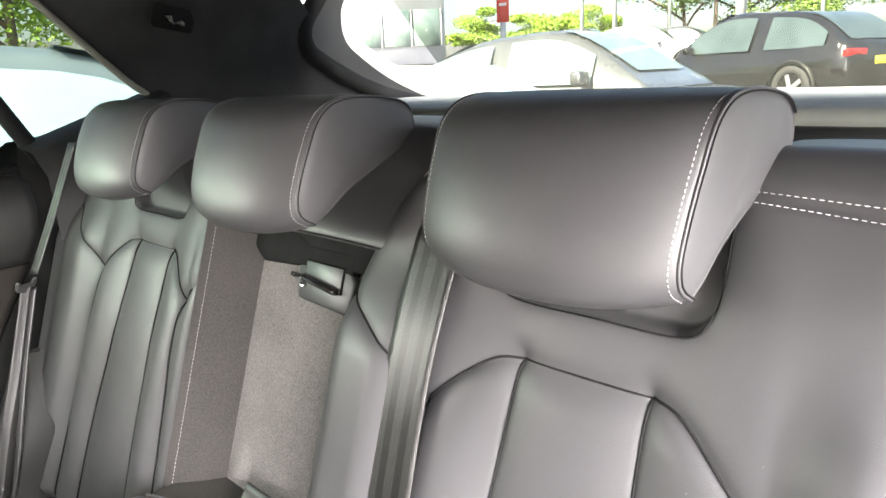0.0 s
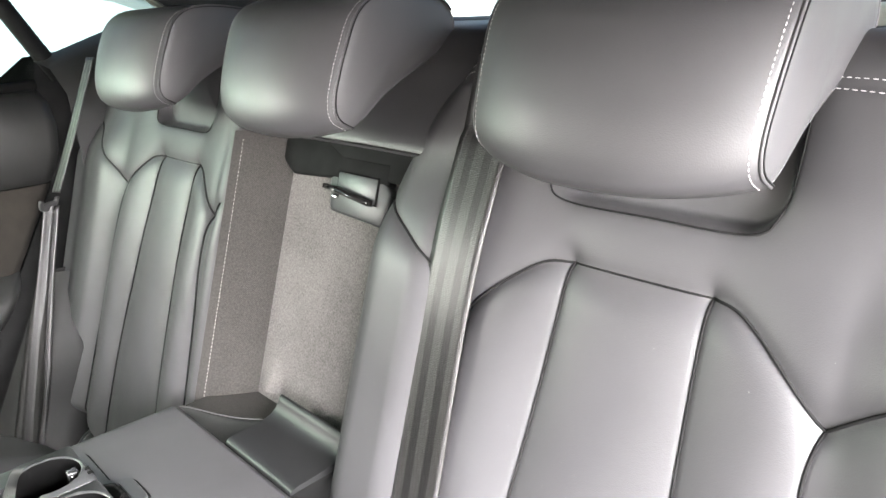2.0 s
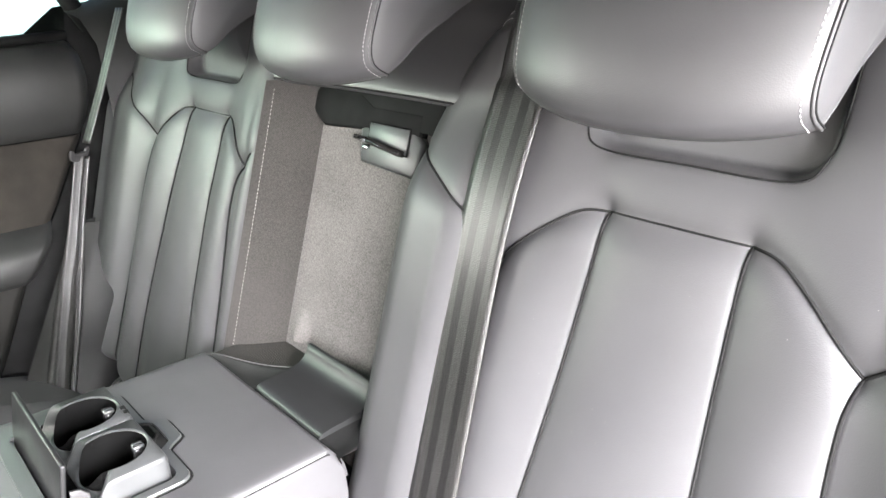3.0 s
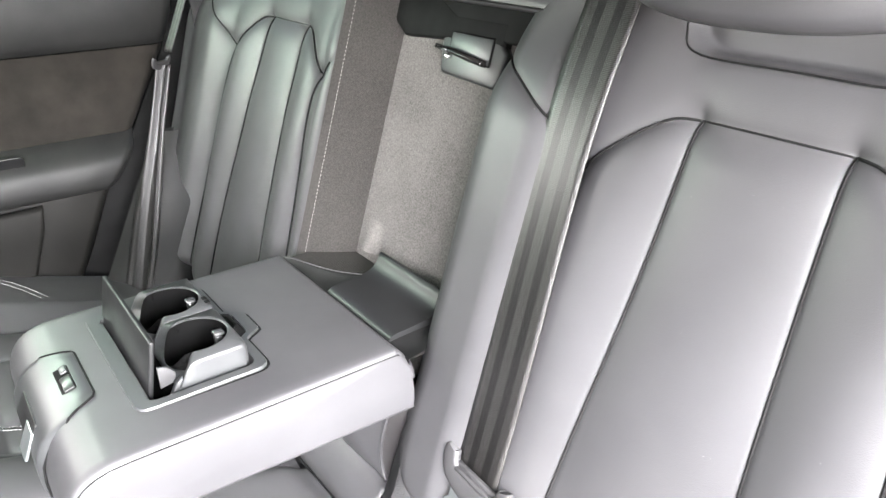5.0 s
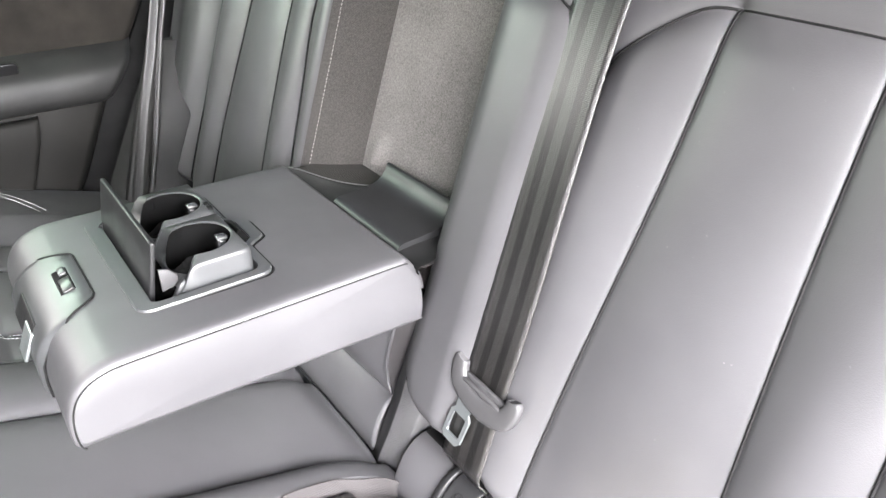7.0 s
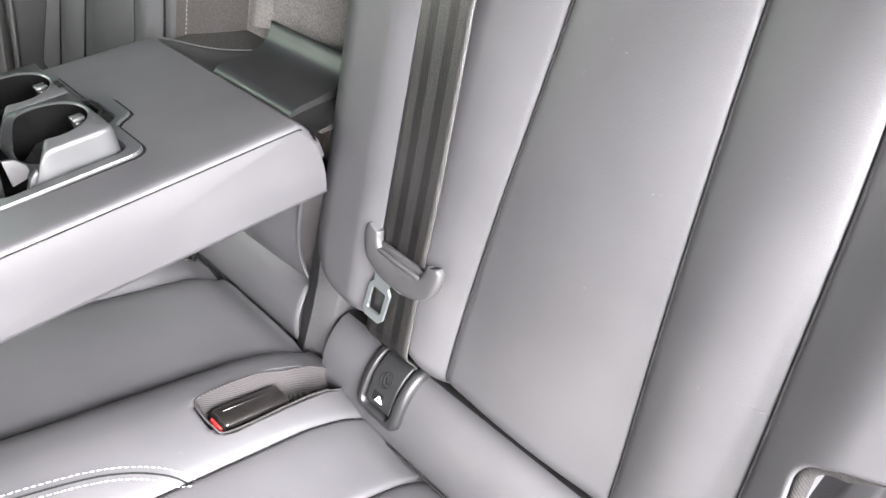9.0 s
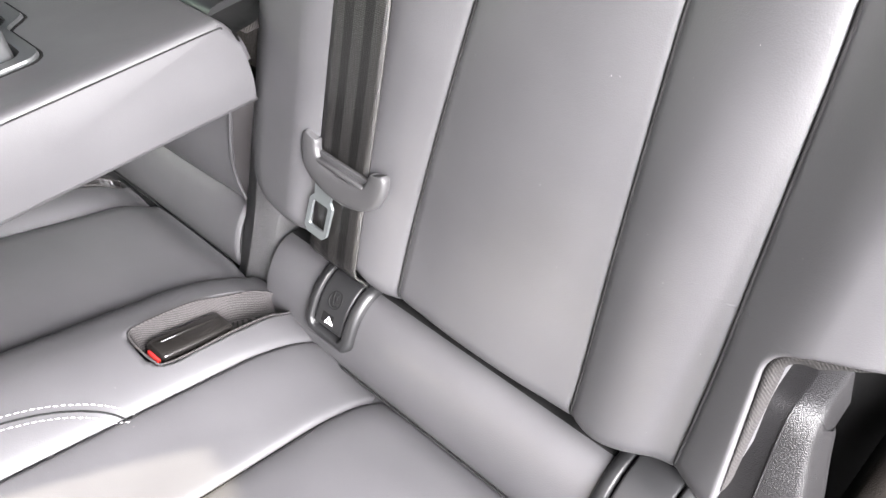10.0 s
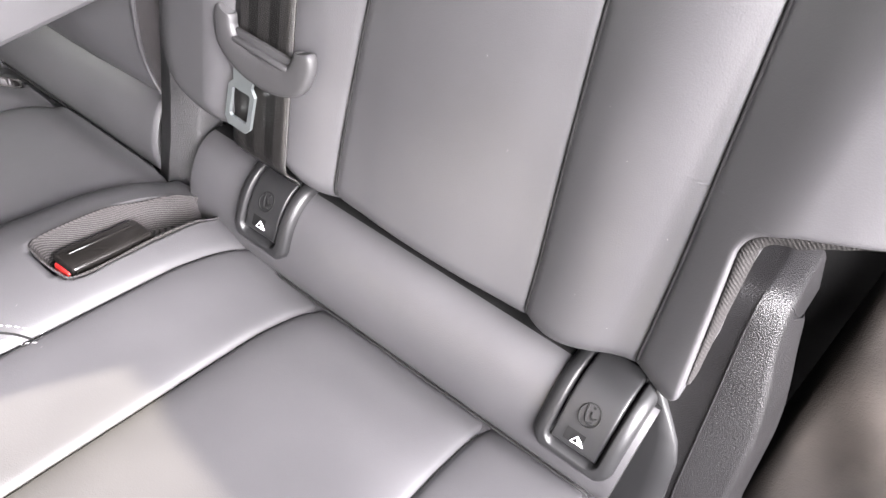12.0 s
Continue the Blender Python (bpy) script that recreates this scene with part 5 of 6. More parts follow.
for z in np.linspace(0.52, 0.722, 16):
    y = float(np.interp(z, [q[2] for q in path], [q[1] for q in path]))
    x = float(np.interp(z, [q[2] for q in path], [q[0] for q in path]))
    xr = -0.004 - 0.030 * float(ss(0.66, 0.722, np.array(z))) ** 1.4
    rows.append([(x - 0.040, y + 0.004, z), (x - 0.02 + 0.5 * (xr + 0.004), y - 0.002, z), (x + xr - 0.001, y - 0.0035, z), (x + xr, y - 0.001, z), (x + xr, y + 0.006, z)])
v, f = sheet(rows)
part("smooth_panel", mesh_from("smooth_panel", v, f, BLACK), None, side_trim, "smooth dark panel")
# twill hem along the cut-out of the near backrest, round its inner corner
hem_uz = [(float(cut_u(np.array(z))), z) for z in np.linspace(0.757, CUT_Z - CUT_R, 24)]
hem_uz += [(CUT_U - 0.011 + CUT_R * (1 - math.cos(a)), CUT_Z - CUT_R + CUT_R * math.sin(a)) for a in np.linspace(0.15, math.pi / 2, 12)]
hem_uz += [(CUT_U + q, float(cut_z(np.array(CUT_U + q)))) for q in (0.016, 0.023, 0.03, 0.045, 0.06, 0.08, 0.108)]
hem_rows = []
for i, (u, z) in enumerate(hem_uz):
    a, b = hem_uz[max(i - 1, 0)], hem_uz[min(i + 1, len(hem_uz) - 1)]
    t = np.array((b[0] - a[0], b[1] - a[1]))
    t = t / np.linalg.norm(t)
    side_u, side_z = t[1], -t[0]
    wide = 0.0078 * float(np.interp(z - 0.5 * max(0, u - CUT_U - 0.03), [0.76, 0.79, 0.84], [0.30, 0.55, 1.0])) * (1.0 - 0.6 * float(ss(CUT_U + 0.015, CUT_U + 0.04, np.array(u))))
    row = []
    for q, k in ((-0.25, 0.026), (-0.05, 0.0190), (0.2, 0.0170), (0.55, 0.0178), (0.85, 0.0205), (1.0, 0.0255), (1.0, 0.034)):
        uu, zz = u + side_u * wide * q, z + side_z * wide * q
        row.append(Vector((XC + uu, plane_y(zz), zz)) + NRM * (0.0395 - k))
    hem_rows.append(row)
v, f = sheet(hem_rows)
part("hem", mesh_from("hem", v, f, HEMCLOTH), None, near_back, "grey twill hem")


def slab(name, size, at, mat, kind="structure", label="", rot=None):
    ob = part(name, box(size, at, 0.004, 1, rot), mat)
    return tagged(ob, label or name.replace("_", " "), name.split("_")[0], kind=kind)


slab("floor", (1.7, 3.6, 0.04), (0.0, -0.4, 0.36), HEADLINER, label="dark carpeted car floor")
slab("bulkhead", (1.3, 0.03, 0.76), (0.0, 0.235, 0.82), DEEP, label="dark partition behind the rear bench", rot=Euler((radians(-17.6), 0, 0)).to_matrix().to_4x4())
slab("wall_near_sill", (0.05, 1.7, 0.30), (0.80, 0.0, 0.50), DEEP, label="dark near side sill")
slab("wall_far_low", (0.05, 3.4, 0.80), (-0.80, -0.4, 0.76), DEEP, label="dark far side of the car body")
# Ceiling out of view, sized to keep stray sun off the seats.
slab("ceiling", (1.44, 1.45, 0.03), (-0.08, -0.105, 1.585), HEADLINER, label="dark cloth headliner")

# Unseen rail, hung low to keep the door's light off the headrests.
slab("roof_rail", (0.15, 1.55, 0.245), (0.715, -0.07, 1.4775), HEADLINER, label="unseen dark rail set low to shade the headrests")

# cloth wheel arch beside the open door
rows = []
for q in np.linspace(-0.9, 2.2, 60):
    ey, ez = 0.050 + 0.094 * q, 0.608 + 0.132 * q - 0.010 * (q - 0.5) ** 2
    row = []
    for dx, dy, dz in ((0.004, 0.10, -0.16), (0.0, 0.035, -0.06), (-0.001, 0.008, -0.012), (0.002, 0.0, 0.0), (0.012, -0.006, 0.004), (0.035, -0.018, 0.004), (0.07, -0.04, -0.006), (0.12, -0.07, -0.03), (0.17, -0.10, -0.06)):
        fold = 0.0055 * math.sin(q * 9.0 + dx * 46.0) * min(1.0, max(0.0, dx) / 0.03)
        row.append((0.598 + dx, ey + dy - fold, ez + dz + fold))
    rows.append(row)
v, f = sheet(rows)
arch = part("wheel_arch_trim", mesh_from("wheel_arch_trim", v, f, ARCHCLOTH), None)
tagged(arch, "dark cloth wheel arch trim by the open door", "trim", kind="structure")

# closing trim between quarter window, door and shoulder
v, f = sheet([[(-0.742, 0.03, 1.05), (-0.742, 0.26, 1.05)], [(-0.742, 0.03, 1.225), (-0.742, 0.26, 1.262)], [(-0.735, 0.085, 1.268), (-0.735, 0.26, 1.29)]])
corner = part("corner_trim", mesh_from("corner_trim", v, f, DEEP), None)
tagged(corner, "black trim corner below the quarter window", "trim", kind="structure")

# ---- far door ----
DX = -0.70
door = thing("far_rear_door", "closed dark rear door with suede insert and armrest ledge", "car door")


def door_edge(z):
    """Rear rim of the door trim, y at a height."""
    return float(np.interp(z, [0.5, 0.63, 0.709, 0.857, 0.909, 1.069, 1.12, 1.16, 1.20, 1.223], [-0.21, -0.155, -0.108, -0.041, -0.003, 0.084, 0.099, 0.104, 0.101, 0.090]))


def door_band(name, levels, mat, label):
    """A stretch of door trim: (height, how far it stands into the cabin) rows."""
    L = [tuple(p) for p in smooth_line(levels, 4)] if len(levels) > 2 else levels
    rows = []
    for z, d in L:
        ye = door_edge(z)
        ys = np.concatenate([np.linspace(-0.95, ye - 0.02, 16), ye - 0.02 + 0.02 * np.sin(np.linspace(0.2, 1, 6) * math.pi / 2)])
        rows.append([(DX + d - 0.018 * (1 - math.cos(max(0.0, (y - ye + 0.02) / 0.02) * math.pi / 2)), y, z) for y in ys])
    v, f = sheet(rows)
    return part(name, mesh_from(name, v, f, mat), None, door, label)


door_band("top_pad", [(1.070, 0.004), (1.085, 0.016), (1.12, 0.026), (1.165, 0.026), (1.198, 0.014), (1.214, -0.008), (1.218, -0.04)], LEATHER_DARK, "dark leather-look top pad")
door_band("suede_insert", [(0.915, 0.0), (0.96, 0.004), (1.02, 0.006), (1.068, 0.004)], ALCANTARA, "dark brown suede insert")
door_band("armrest_ledge", [(0.842, 0.018), (0.850, 0.040), (0.868, 0.050), (0.898, 0.046), (0.920, 0.022), (0.932, 0.0)], LEATHER_DARK, "dark padded armrest ledge")
door_band("lower_panel", [(0.44, 0.0), (0.60, 0.006), (0.75, 0.010), (0.845, 0.012)], DOORPLASTIC, "dark grey plastic lower panel")
part("pocket_lip", prism([(-0.95, 0.60), (-0.26, 0.60), (-0.20, 0.70), (-0.165, 0.80), (-0.16, 0.835), (-0.95, 0.825)], 0.018, Matrix(((0, 0, 1, DX + 0.010), (1, 0, 0, 0), (0, 1, 0, 0), (0, 0, 0, 1))), 0.008, 3), DOORPLASTIC, door, "dark plastic map pocket")
part("switch_plate", prism(rounded(-0.36, -0.17, -0.014, 0.014, 0.008), 0.004, Matrix(((0, 0.5, 0.87, DX + 0.034), (1, 0, 0, 0), (0, 0.87, -0.5, 0.918), (0, 0, 0, 1))), 0.0015), BLACK, door, "black switch plate")
# dark seal and pillar between door and bench
rows = [[(DX - 0.005 + q * 0.004, door_edge(z) + 0.0 + 0.13 * q, z) for q in np.linspace(0, 1, 5)] for z in np.linspace(0.45, 1.222, 20)]
v, f = sheet(rows)
seal = part("pillar_trim", mesh_from("pillar_trim", v, f, DEEP), None)
tagged(seal, "black door seal and pillar beside the far seat", "trim", kind="structure")

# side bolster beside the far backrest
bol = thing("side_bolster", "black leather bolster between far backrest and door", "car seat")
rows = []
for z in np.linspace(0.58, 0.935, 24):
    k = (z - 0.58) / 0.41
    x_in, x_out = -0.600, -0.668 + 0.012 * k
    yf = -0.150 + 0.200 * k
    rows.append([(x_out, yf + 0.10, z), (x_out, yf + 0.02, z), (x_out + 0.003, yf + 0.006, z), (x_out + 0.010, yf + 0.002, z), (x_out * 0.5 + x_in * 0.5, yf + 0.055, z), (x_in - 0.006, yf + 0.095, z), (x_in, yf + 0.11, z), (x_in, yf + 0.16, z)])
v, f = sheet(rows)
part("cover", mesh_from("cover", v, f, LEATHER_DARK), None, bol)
tube_part("seam", [r[3] for r in rows], 0.0008, SEAM_SHADE, bol, sides=5)

# shoulder trim below the quarter window
rows = []
for q in np.linspace(0, 1, 10):
    y = 0.095 + 0.24 * q
    zt = 1.262 + 0.085 * q
    rows.append([(-0.715, y, zt), (-0.700, y, zt - 0.002), (-0.672, y + 0.01, zt - 0.012), (-0.645, y + 0.02, zt - 0.05), (-0.632, y + 0.02, zt - 0.14), (-0.630, y + 0.02, zt - 0.3)])
v, f = sheet(rows)
shoulder = part("shoulder_trim", mesh_from("shoulder_trim", v, f, LEATHER_DARK), None)
tagged(shoulder, "dark padded shoulder trim below the quarter window", "trim", kind="structure")

# windows of the far side
def pane(name, outline, x, mat):
    v = [(x, y, z) for y, z in outline]
    ob = part(name, mesh_from(name, v, [tuple(range(len(v)))], mat, smooth=False), None)
    ob.visible_shadow = False
    return ob


win_1 = thing("window_1", "tinted quarter window behind the far door", "window", kind="structure")
g = pane("pane", [(0.10, 1.258), (0.19, 1.277), (0.335, 1.340), (0.28, 1.40), (0.15, 1.50), (0.0, 1.56), (-0.03, 1.50), (0.06, 1.37)], DX - 0.022, GLASS)
g.parent = win_1
tube_part("window_post", [(DX - 0.01, 0.128, 1.235), (DX - 0.012, 0.10, 1.285), (DX - 0.016, 0.055, 1.37), (DX - 0.025, -0.02, 1.48), (DX - 0.03, -0.10, 1.58)], 0.014, DEEP, win_1, "black window post")
win_2 = thing("window_2", "tinted door window on the far side", "window", kind="structure")
g = pane("pane", [(-1.0, 1.20), (0.09, 1.22), (0.10, 1.27), (0.04, 1.38), (-0.06, 1.52), (-1.0, 1.56)], DX - 0.02, GLASS)
g.parent = win_2
tube_part("window_sill", [(DX - 0.012, -1.0, 1.215), (DX - 0.012, 0.0, 1.222), (DX - 0.012, 0.09, 1.226)], 0.008, DEEP, win_2, "black sill strip")

# rear pillar trim from the quarter window to the tailgate
lower_l = smooth_line([(-0.700, 0.10, 1.545), (-0.700, 0.154, 1.492), (-0.700, 0.22, 1.425), (-0.700, 0.316, 1.338), (-0.690, 0.42, 1.30), (-0.66, 0.60, 1.285), (-0.63, 0.80, 1.28)], 5)
upper_l = smooth_line([(-0.60, 0.18, 1.60), (-0.58, 0.28, 1.585), (-0.58, 0.40, 1.57), (-0.58, 0.52, 1.555), (-0.585, 0.602, 1.47), (-0.600, 0.60, 1.42), (-0.605, 0.73, 1.335)], 5)
rows = [[tuple(np.array(a) * (1 - q) + np.array(b) * q + np.array((0.012, 0, 0)) * math.sin(math.pi * q)) for a, b in zip(lower_l, upper_l)] for q in np.linspace(0, 1, 10)]
v, f = sheet(rows)
pil = part("wall_pillar", mesh_from("wall_pillar", v, f, HEADLINER), None)
tagged(pil, "dark cloth rear pillar and headliner", "trim", kind="structure")
tube_part("window_rim", [tuple(np.array(p) + np.array((0.002, 0, -0.004))) for p in lower_l[:18]], 0.006, RIM, win_1, "dark beige window rim")
# recessed coat hook
hook = thing("coat_hook", "black plastic folding coat hook in the headliner", "hook")
mh = Matrix(((-0.12, 0.25, 0.96, -0.632), (0.97, 0.20, 0.10, 0.349), (-0.15, 0.945, -0.26, 1.462), (0, 0, 0, 1)))
part("recess", prism(rounded(-0.040, 0.040, -0.020, 0.020, 0.008), 0.006, mh, 0.002), DEEP, hook)
part("hook", prism([tuple(p) for p in smooth_line([(-0.022, 0.004), (-0.006, 0.006), (0.0, -0.004), (0.012, 0.002), (0.022, -0.004), (0.020, -0.012), (0.006, -0.010), (-0.004, -0.014), (-0.016, -0.004)], 4, True)], 0.010, mh, 0.003), GLOSS, hook, "gloss black hook")

# tailgate frame, glass and load cover
ringline = smooth_line([(-0.56, 0.68, 1.60), (-0.595, 0.633, 1.505), (-0.600, 0.602, 1.457), (-0.600, 0.600, 1.415), (-0.600, 0.635, 1.382), (-0.600, 0.731, 1.334), (-0.600, 0.82, 1.305), (-0.60, 0.92, 1.285)], 6)
tail = thing("tailgate", "grey lined tailgate with a black rubber seal and sloping glass", "tailgate")
tube_part("seal", ringline, 0.017, DEEP, tail, "black rubber seal", sides=10)
inner_l = smooth_line([(-0.56, 0.76, 1.60), (-0.595, 0.70, 1.505), (-0.600, 0.69, 1.46), (-0.600, 0.70, 1.42), (-0.600, 0.735, 1.39), (-0.600, 0.80, 1.35), (-0.600, 0.88, 1.315), (-0.60, 0.98, 1.28)], 6)
outer_l = smooth_line([(-0.57, 0.84, 1.60), (-0.60, 0.735, 1.505), (-0.605, 0.735, 1.46), (-0.605, 0.748, 1.42), (-0.605, 0.79, 1.395), (-0.605, 0.85, 1.365), (-0.605, 0.92, 1.325), (-0.605, 1.02, 1.272)], 6)
v, f = sheet([[tuple(np.array(a) * (1 - q) + np.array(b) * q) for a, b in zip(ringline, inner_l)] for q in np.linspace(0, 1, 4)])
part("inner_frame", mesh_from("inner_frame", v, f, BLACK), None, tail, "black inner frame")
v, f = sheet([[tuple(np.array(a) * (1 - q) + np.array(b) * q + np.array((0.006, 0, 0)) * math.sin(math.pi * q)) for a, b in zip(inner_l, outer_l)] for q in np.linspace(0, 1, 5)])
part("frame_trim", mesh_from("frame_trim", v, f, GREYTRIM), None, tail, "light grey cloth frame trim")
gl = part("glass", mesh_from("glass", [(-0.60, 1.06, 1.27), (0.60, 1.06, 1.27), (0.56, 0.72, 1.58), (-0.56, 0.72, 1.58)], [(0, 1, 2, 3)], REARGLASS, smooth=False), None, tail)
gl.visible_shadow = False
cover = thing("load_cover", "light grey cloth load cover with a dark front edge", "load cover")
rows = [[(x, y, z) for y, z in ((0.450, 1.284), (0.4455, 1.288), (0.4445, 1.2945), (0.447, 1.300), (0.456, 1.303), (0.75, 1.303), (1.05, 1.300))] for x in np.linspace(-0.62, 0.62, 12)]
v, f = sheet(rows)
part("panel", mesh_from("panel", v, f, SHELF), None, cover)
tube_part("front_edge", [(x, 0.449, 1.2765) for x in np.linspace(-0.62, 0.62, 6)], 0.0105, BLACK, cover, "black cassette edge", sides=10)
slab("boot", (1.24, 0.62, 0.03), (0.0, 0.74, 0.95), DEEP, label="dark boot floor")

# ---- front of the cabin: unseen closing wall, its hole shaped to cast the sun patch ----
WY = -0.80
hole = [(0.16, 1.05), (0.162, 1.30), (0.178, 1.347), (0.192, 1.379), (0.212, 1.373), (0.305, 1.364), (0.46, 1.345), (0.46, 1.05)]
frame_o = [(-0.82, 0.38), (-0.82, 1.0), (-0.82, 1.45), (-0.82, 1.60), (-0.1, 1.60), (0.2, 1.60), (0.72, 1.60), (0.80, 0.38)]
v, f = sheet([[(x, WY, z) for x, z in frame_o], [(x, WY, z) for x, z in hole], [(x - 0.002, WY - 0.03, z + 0.032) for x, z in hole]], closed_u=True)
wf = part("wall_front", mesh_from("wall_front", v, f, HEADLINER, smooth=False), None)
tagged(wf, "unseen dark front wall with a hole that shapes the sun patch", "wall", kind="structure")

# ---- belt on the far side ----
far_belt = thing("seat_belt", "grey seat belt hanging twisted beside the far backrest", "seat belt", "seat belts")
fb = smooth_line([(-0.63, 0.155, 1.265), (-0.63, 0.105, 1.150), (-0.63, 0.066, 1.065)], 8)
strap("upper_webbing", fb, 0.016, far_belt, across=(0.90, 0.43, 0.0))
fl = smooth_line([(-0.63, 0.058, 1.045), (-0.628, 0.035, 0.97), (-0.627, 0.002, 0.86), (-0.628, -0.026, 0.76), (-0.630, -0.046, 0.69), (-0.632, -0.066, 0.62)], 8)
strap("lower_webbing", fl, 0.048, far_belt, across=(0.55, 0.83, 0.0), widths=([0, 0.25, 0.6, 1.0], [0.018, 0.024, 0.044, 0.050]))
# gathered pleats of the slack webbing
for k, (lift, turn) in enumerate(((0.004, -0.35), (0.007, 0.30), (0.010, 0.75))):
    P = resample(fl, 0.006)
    rows, uvs = [], []
    for j, p in enumerate(P):
        q = j / (len(P) - 1)
        wd = 0.010 + (0.024 - 0.004 * k) * float(ss(0.05, 0.75, np.array(q)))
        A = Vector((math.cos(0.5 + turn * (1 - 0.7 * q)), math.sin(0.5 + turn * (1 - 0.7 * q)), 0.05))
        c = Vector(p) + Vector((0.3, -0.95, 0)) * lift * (1 - 0.6 * q) + A * (0.006 * (k - 1) * (0.3 + q))
        rows.append([c + A * (wd * e) + Vector((0.2, -0.97, 0)) * 0.004 * math.cos(e * 5.5 + k) for e in np.linspace(-0.5, 0.5, 9)])
        uvs += [(e + 0.5, j * 0.006) for e in np.linspace(-0.5, 0.5, 9)]
    v, f = sheet(rows)
    part("pleat", mesh_from("pleat", v, f, WEB, uvs=uvs), None, far_belt)
mt2 = pose(-0.624, 0.052, 1.050, 70, 20, -60) @ pose(0, 0, 0, 0, 0, 25) @ Matrix.Scale(0.52, 4)
tongue(far_belt, mt2)


# ---- outside ----
SLOPE = 0.062
FWD = Vector((-0.989, 0.149, 0)).normalized()


def ground_z(x, y):
    return SLOPE * max(0.0, (x * FWD.x + y * FWD.y) - 1.5) + 0.028 * min(12.4, max(0.0, x * FWD.y - y * FWD.x - 2.6))


rows = []
for a in np.concatenate([np.linspace(-200, 1.5, 6), np.linspace(3, 60, 12), [120, 300, 900]]):
    rows.append([(FWD * a + Vector((FWD.y, -FWD.x, 0)) * b) for b in (-900, -400, -150, -50, 0, 2.6, 6, 10, 15, 60, 200, 500, 900)])
rows = [[(p.x, p.y, ground_z(p.x, p.y)) for p in r] for r in rows]
v, f = sheet(rows)
ground = part("ground", mesh_from("ground", v, f, ASPHALT), None)
tagged(ground, "grey asphalt car park rising gently away", "ground", kind="structure")


def out_at(way, dist, ex=0.616, ey=-0.237):
    """A place on the ground in the direction way, dist metres from the bench."""
    d = Vector((way[0], way[1], 0)).normalized() * dist
    x, y = ex + d.x, ey + d.y
    return x, y, ground_z(x, y)


def parked_car(name_label, paint, at, yaw, kind="saloon", length=4.7, height=1.45, plate=False, pane_mat=CARGLASS):
    """A parked car: nose towards +x before it is turned."""
    th = thing("parked_car", name_label, "car", "parked cars", at=at)
    th.rotation_euler = (0, 0, radians(yaw))
    L, H, Wd = length / 2, height, 0.92
    belt = 0.62 * H if kind == "suv" else 0.64 * H
    low = 0.2 if kind == "suv" else 0.16
    # lower body: stations along the length
    st = [(-L, 0.55 * H, 0.80), (-L + 0.08, belt + 0.05, 0.86), (-L + 0.5, belt + 0.06, 0.91), (-0.6, belt, 0.92), (0.6, belt - 0.02, 0.92), (L - 1.2, belt - 0.06, 0.91), (L - 0.5, belt - 0.16, 0.88), (L - 0.1, belt - 0.30, 0.80), (L, 0.35 * H, 0.70)]
    st = [tuple(p) for p in smooth_line(st, 4)]
    rows = []
    for x, top, w in st:
        rows.append([(x, s * w * k, z) for s, k, z in ((-1, 0.86, low), (-1, 1.0, low + 0.22), (-1, 1.0, 0.55 * top + 0.1), (-1, 0.97, top - 0.05), (-1, 0.88, top), (1, 0.88, top), (1, 0.97, top - 0.05), (1, 1.0, 0.55 * top + 0.1), (1, 1.0, low + 0.22), (1, 0.86, low))])
    v, f = sheet(rows, closed_u=True, caps=True)
    body = part("body", mesh_from("body", v, f, paint), None, th)
    if kind == "suv":
        roof = [(-L + 0.12, belt + 0.03), (-L + 0.75, H - 0.12), (-0.75, H), (0.2, H - 0.02), (L - 1.25, belt - 0.05)]
    else:
        roof = [(-L + 0.35, belt + 0.02), (-L + 1.35, H - 0.10), (-0.45, H), (0.35, H - 0.03), (L - 1.15, belt - 0.06)]
    rl = [tuple(p) for p in smooth_line(roof, 6)]
    rows = []
    for x, z in rl:
        k = max(0.0, (z - belt) / (H - belt))
        w0, w1 = 0.87, 0.87 - 0.24 * k
        rows.append([(x, -w0, belt - 0.06), (x, -w1, z - 0.05 * k), (x, -w1 + 0.12, z), (x, w1 - 0.12, z), (x, w1, z - 0.05 * k), (x, w0, belt - 0.06)])
    v, f = sheet(rows, caps=True)
    part("roof", mesh_from("roof", v, f, paint), None, body)
    # glass
    for sg in (-1, 1):
        lo = [(x, sg * 0.868, belt + 0.0) for x, z in rl if z > belt + 0.12]
        hi = [(x, sg * (0.877 - 0.24 * max(0, (z - belt) / (H - belt)) * 0.86), belt + (z - belt) * 0.84) for x, z in rl if z > belt + 0.12]
        n = len(lo)
        cut = int(n * 0.52)
        for a, b in ((1, cut), (cut + 1, n - 1)):
            v, f = sheet([lo[a:b], hi[a:b]])
            part("window", mesh_from("window", [(x, y + sg * 0.012, z) for x, y, z in v], f, pane_mat), None, body)
    for a, b in ((1, 8), (len(rl) - 8, len(rl) - 2)):
        v, f = sheet([[(x + (0.012 if a > 8 else -0.012), -0.58, z + 0.012), (x + (0.012 if a > 8 else -0.012), 0.58, z + 0.012)] for x, z in rl[a:b]])
        part("windscreen" if a > 8 else "rear_window", mesh_from("windscreen", v, f, pane_mat), None, body)
    for wx in (-L + 0.88, L - 0.9):
        for sg in (-1, 1):
            R = 0.36 if kind == "suv" else 0.33
            rows = [[(wx + r * math.cos(a), sg * y, R + r * math.sin(a)) for a in np.linspace(0, 2 * math.pi, 28, endpoint=False)] for r, y in ((0.23, 0.80), (0.23, 0.925), (R - 0.03, 0.935), (R, 0.90), (R, 0.72))]
            v, f = sheet(rows, closed_u=True)
            ty = part("wheel", mesh_from("wheel", v, f, TYRE), None, th)
            bmw = bmesh.new()
            for k in range(5):
                a = 2 * math.pi * k / 5
